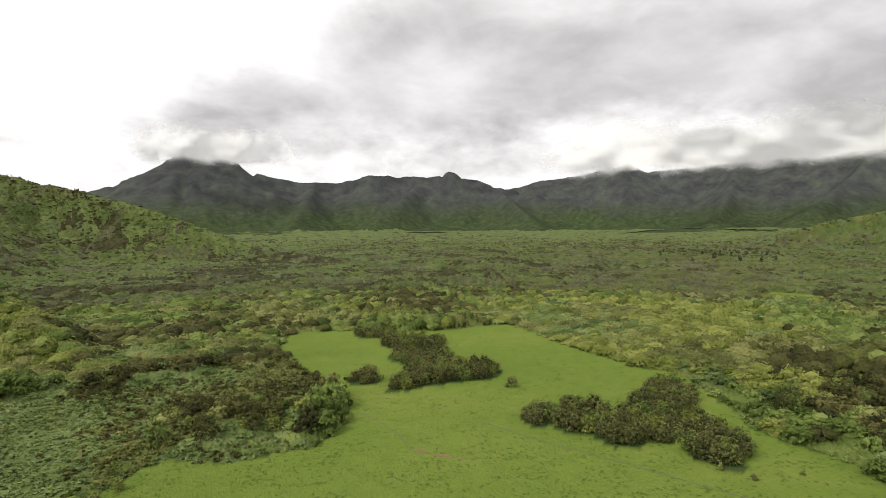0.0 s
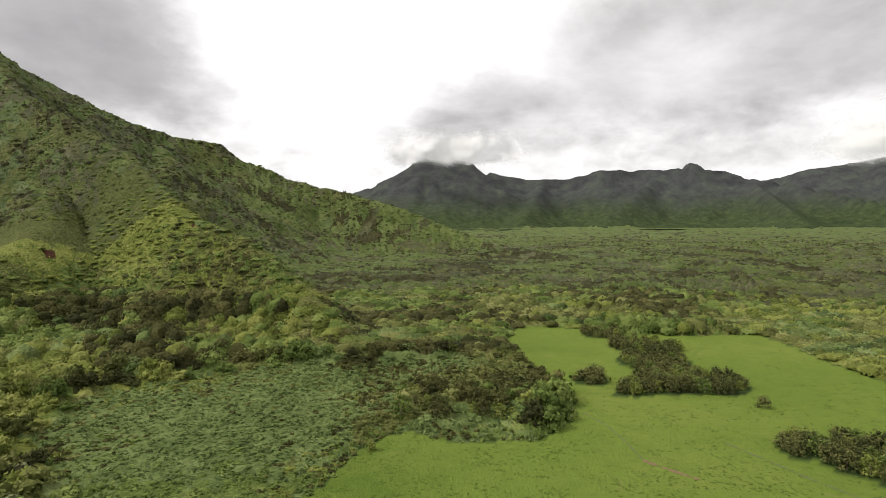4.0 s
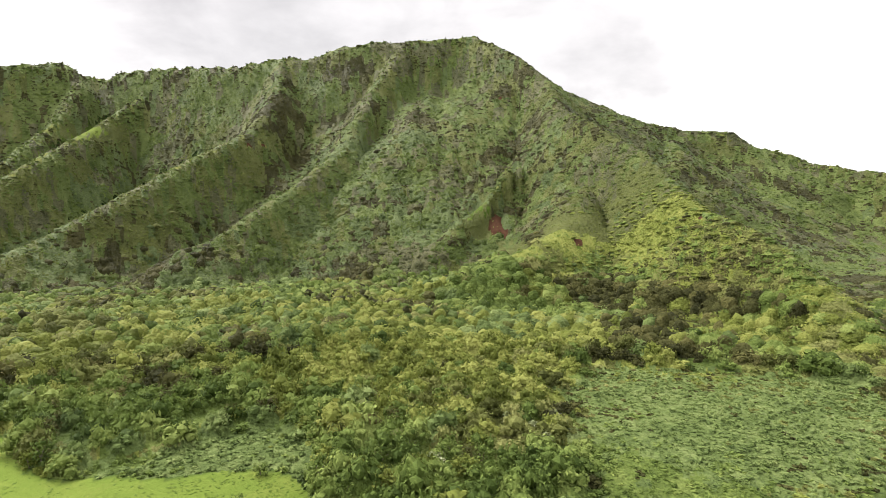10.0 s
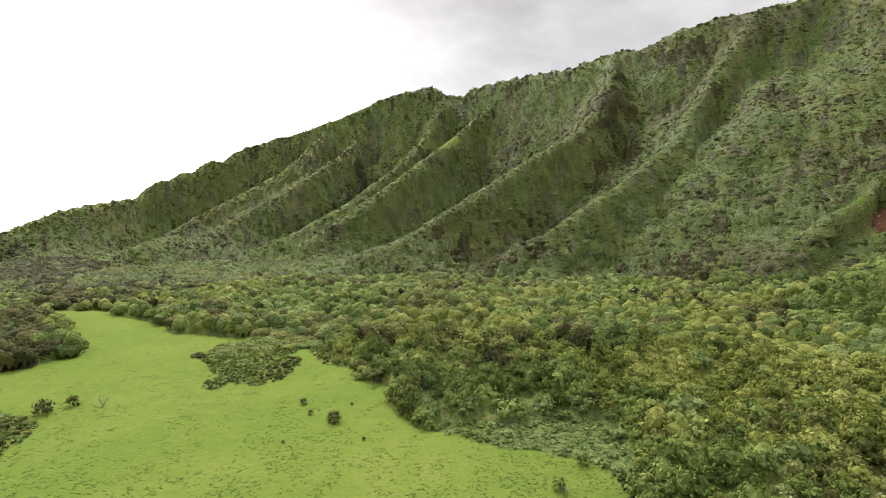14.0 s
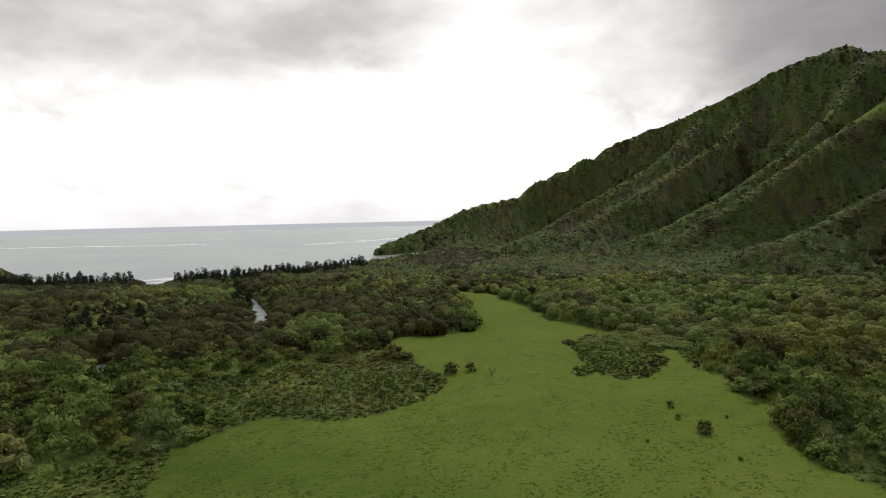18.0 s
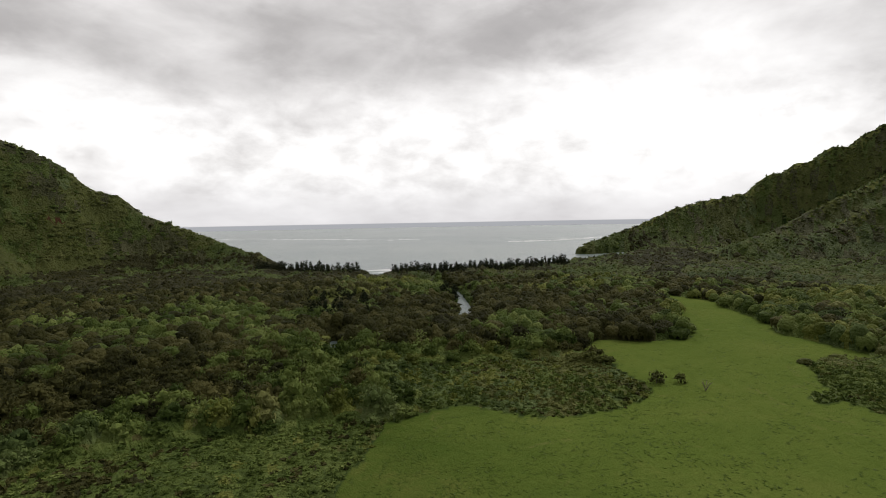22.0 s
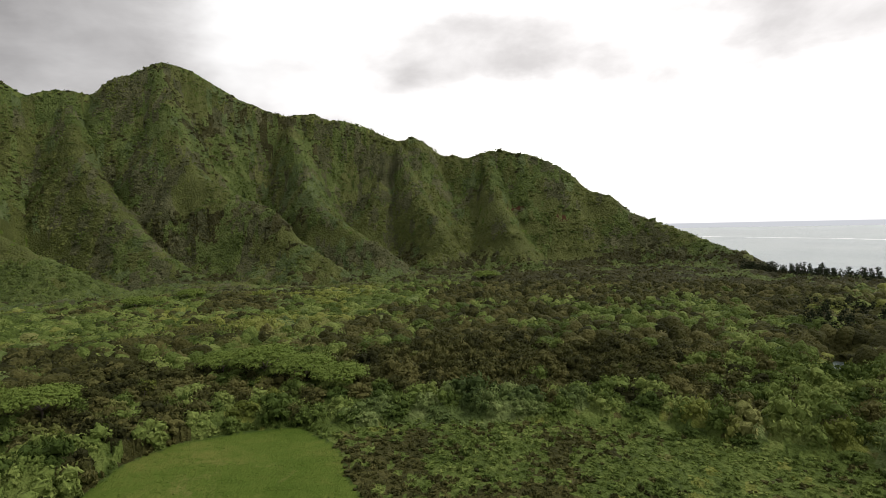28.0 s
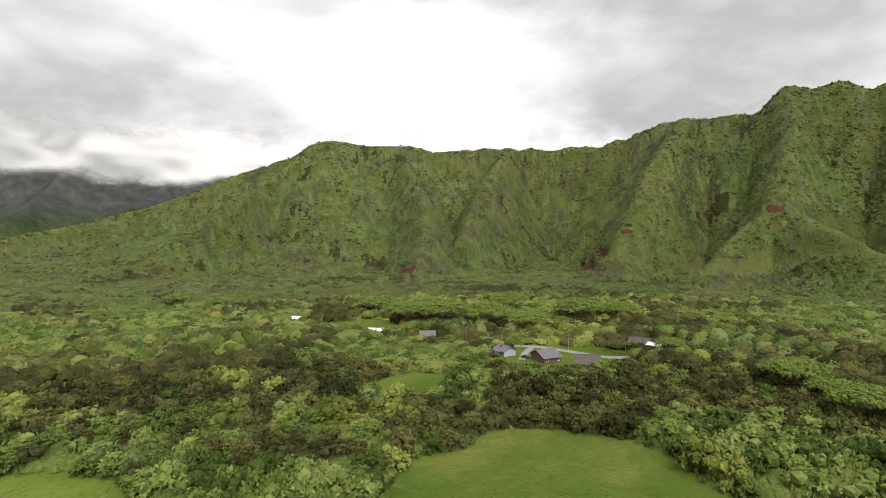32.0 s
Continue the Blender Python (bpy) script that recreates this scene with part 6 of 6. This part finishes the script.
def strip(name, line, half, mat, label, lift=0.06, step=2.5, wob=0.0):
    """A flat band laid on the ground along (azimuth, distance) points."""
    p = polar(*np.array(line, float).T)[:, :2]
    seg = np.concatenate([[0], np.cumsum(np.hypot(*np.diff(p, axis=0).T))])
    s = np.arange(0, seg[-1], step)
    x, y = np.interp(s, seg, p[:, 0]), np.interp(s, seg, p[:, 1])
    for _ in range(4):
        x[1:-1], y[1:-1] = (x[:-2] + x[1:-1] + x[2:]) / 3, (y[:-2] + y[1:-1] + y[2:]) / 3
    tx, ty = np.gradient(x), np.gradient(y)
    n = np.hypot(tx, ty)
    nx, ny = -ty / n, tx / n
    h = half * (1 + wob * np.sin(s * 0.9) + wob * 0.7 * np.sin(s * 2.3 + 1))
    offs = np.linspace(-1, 1, 5)
    vx = x[:, None] + nx[:, None] * offs * h[:, None]
    vy = y[:, None] + ny[:, None] * offs * h[:, None]
    vz = height_at(vx.ravel(), vy.ravel()).reshape(vx.shape) + lift
    i, j = np.meshgrid(np.arange(len(s) - 1), np.arange(4), indexing="ij")
    q = np.stack([i * 5 + j, (i + 1) * 5 + j, (i + 1) * 5 + j + 1, i * 5 + j + 1], -1).reshape(-1, 4)[:, ::-1]
    return tagged(new(name, raw_mesh(name, np.stack([vx, vy, vz], -1).reshape(-1, 3), q, mat, True)), label, name.replace("_", " "), kind="structure")


strip("road", ROAD, 2.6, ASPHALT, "pale grey asphalt road past the houses", 0.08)
strip("driveway", ((249.8, 296), (250.6, 280), (251.0, 262)), 1.8, ASPHALT, "short asphalt drive beside the long house", 0.10)
strip("dirt_track", ((334.8, 148.5), (333.2, 146), (331.4, 144), (329.6, 142)), 0.55, DIRT, "worn strip of bare red earth in the meadow", 0.05, 0.8, 0.5)
strip("dirt_track", ((327.5, 170), (321, 156), (314.5, 148), (310.7, 144), (307.1, 141), (303.3, 138.5), (300, 137)), 0.3, DIRT_DARK, "faint worn path through the grass", 0.05, 0.8, 0.5)
strip("dirt_track", ((340.6, 182), (338, 170), (336.2, 158), (334.8, 149)), 0.22, DIRT_DARK, "faint dark rut through the grass", 0.05, 0.8, 0.4)


def street_lamp(az, r, turn):
    p = polar(az, r)
    z = float(height_at(p[0:1], p[1:2])[0])
    ob = thing("street_lamp", pose(p[0], p[1], z, 0, 0, turn), "grey metal street lamp with a curved arm", "lamp", "street lamps by the road")
    bm = bmesh.new()
    limb(bm, (0, 0, -0.3), (0, 0, 7.2), 0.11, 0.07, 8)
    part("pole", bm, METAL, ob)
    bm = bmesh.new()
    limb(bm, (0, 0, 7.15), (0.5, 0, 7.7), 0.06, 0.05, 6)
    limb(bm, (0.5, 0, 7.7), (1.6, 0, 7.85), 0.05, 0.04, 6)
    part("arm", bm, METAL, ob)
    part("lamp_head", boxes((1.5, -0.14, 7.76, 2.2, 0.14, 7.92)), METAL, ob)


for az, r, t in ((258.0, 320, 200), (252.9, 300, 190), (268, 360, 200), (246.2, 290, 190)):
    street_lamp(az, r, t)


def car(az, r, turn, paint, label):
    p = polar(az, r)
    z = float(height_at(p[0:1], p[1:2])[0]) + 0.09
    ob = thing("car", pose(p[0], p[1], z, 0, 0, turn), label, "car", "parked cars")
    bm = boxes((-2.1, -0.85, 0.3, 2.1, 0.85, 0.85))
    bmesh.ops.bevel(bm, geom=bm.edges[:], offset=0.12, segments=2, affect="EDGES")
    body = part("body", bm, paint, ob)
    bm = boxes((-1.3, -0.75, 0.86, 0.9, 0.75, 1.42))
    for v in bm.verts:
        if v.co.z > 1.2:
            v.co.x *= 0.72
            v.co.y *= 0.88
    part("cabin", bm, PANE, ob)
    part("car_roof", boxes((-0.93, -0.64, 1.423, 0.62, 0.64, 1.47)), paint, ob)
    for sx in (-1.35, 1.35):
        for sy in (-0.8, 0.8):
            bm = bmesh.new()
            bmesh.ops.create_cone(bm, cap_ends=True, segments=14, radius1=0.32, radius2=0.32, depth=0.22, matrix=pose(sx, sy, 0.32, 90))
            wheel = part("wheel", bm, RUBBER, ob)
            bm = bmesh.new()
            bmesh.ops.create_cone(bm, cap_ends=True, segments=12, radius1=0.19, radius2=0.17, depth=0.06, matrix=pose(sx, sy * 1.16, 0.32, 90))
            part("rim", bm, METAL, wheel)
    for sy in (-0.6, 0.6):
        part("headlight", boxes((2.06, sy - 0.15, 0.56, 2.12, sy + 0.15, 0.7)), PANE, ob)
        part("tail_light", boxes((-2.12, sy - 0.15, 0.56, -2.06, sy + 0.15, 0.7)), TAIL_RED, ob)


car(250.6, 268, 40, CAR_DARK, "dark car parked on the drive")
car(257.4, 322, 10, CAR_WHITE, "white car parked beside the road")
car(264.6, 340, 30, CAR_WHITE, "white car parked beside the road")
car(265.2, 345, 80, CAR_RED, "red car parked by the low house")


# a white sign board at the forest edge
p = polar(51.6, 124)
ob = thing("notice_board", pose(p[0], p[1], float(height_at(p[0:1], p[1:2])[0]), 0, 0, 50), "small white board on a post at the forest edge", "sign")
part("post", boxes((-0.05, -0.05, -0.2, 0.05, 0.05, 1.2)), DRY_WOOD, ob)
part("board", boxes((-0.5, 0.052, 0.9, 0.5, 0.09, 1.6)), TRIM, ob)

# grass that stands a little above the sward
def sward():
    g2 = np.random.default_rng(91)
    n = 60000
    a, r = g2.uniform(0, 2 * np.pi, n), 1 / g2.uniform(1 / 380, 1 / 98, n)
    x, y = -np.sin(a) * r, np.cos(a) * r
    m = is_meadow(x, y) & (fbm(x, y * 1.8, 7, 3, 62) > -0.05 + 0.25 * g2.uniform(-1, 1, n))
    x, y, r = x[m], y[m], r[m]
    pos = np.stack([x, y, height_at(x, y) + 0.12], 1)
    v, f = leaf_cards(pos, np.tile([0.0, 0.0, 1.0], (len(x), 1)), r * 3.2 / 967, g2, 0.06)
    me = raw_mesh("meadow_grass", v, f, LEAF_GRASS)
    at = me.attributes.new("custom_normal", "FLOAT_VECTOR", "POINT")
    at.data.foreach_set("vector", np.tile(np.array([0, 0, 1], np.float32), len(v)))
    at = me.attributes.new("tree", "FLOAT", "POINT")
    at.data.foreach_set("value", np.repeat(g2.uniform(0, 1, len(x)), 4).astype(np.float32))
    tagged(new("meadow_grass", me), "tufts of meadow grass", "grass", kind="stuff")


sward()

# ---------------------------------------------------------------- surf and beach
def surf(az0, az1, r0, r1, n, seed, spread=30.0):
    g2 = np.random.default_rng(seed)
    vs, fs, k = [], [], 0
    for i in range(n):
        t = g2.uniform(0, 1)
        az, r = az0 + (az1 - az0) * t, r0 + (r1 - r0) * t + g2.normal(0, spread)
        p = polar(az, r)
        ln, wd = g2.uniform(6, 26), g2.uniform(1.5, 5)
        side = polar(az - 90, 1.0)[:2]
        out = polar(az, 1.0)[:2]
        ring = []
        for a in np.linspace(0, 2 * np.pi, 9)[:-1]:
            q = p[:2] + side * ln * math.cos(a) * g2.uniform(0.8, 1.1) + out * wd * math.sin(a) * g2.uniform(0.7, 1.2)
            ring.append((q[0], q[1], SEA_LEVEL + 0.12))
        vs += [(p[0], p[1], SEA_LEVEL + g2.uniform(0.7, 1.6))] + ring
        fs += [(k, k + 1 + j, k + 1 + (j + 1) % 8) for j in range(8)]
        k += 9
    return np.array(vs), np.array(fs)


for i, (az0, az1, r0, r1, n, sp) in enumerate(((158.6, 156.6, 2300, 2250, 12, 25), (155, 143, 2150, 1820, 75, 12), (143, 139, 1820, 1760, 14, 40), (129.5, 125, 1500, 1560, 24, 18), (125, 120.3, 1560, 1800, 30, 25), (150, 126, 690, 690, 26, 14))):
    v, f = surf(az0, az1, r0, r1, n, 400 + i, sp)
    tagged(new("surf", raw_mesh("surf", v, f, FOAM, True)), "white surf breaking over the reef", "surf", kind="stuff")


def beach():
    v = np.linspace(-200, 190, 80)
    off = np.linspace(-26, 16, 6)
    vv, oo = np.meshgrid(v, off, indexing="ij")
    uu = 606 + 0.0022 * vv * vv + oo
    x, y = uu * su + vv * sv, uu * sv - vv * su
    z = np.maximum(height_at(x.ravel(), y.ravel()).reshape(x.shape) + 0.12, SEA_LEVEL - 0.6 + 0 * x)
    i, j = np.meshgrid(np.arange(79), np.arange(5), indexing="ij")
    q = np.stack([i * 6 + j, (i + 1) * 6 + j, (i + 1) * 6 + j + 1, i * 6 + j + 1], -1).reshape(-1, 4)
    tagged(new("beach", raw_mesh("beach", np.stack([x, y, z], -1).reshape(-1, 3), q, SAND, True)), "strip of pale tan beach sand", "beach", kind="structure")


beach()
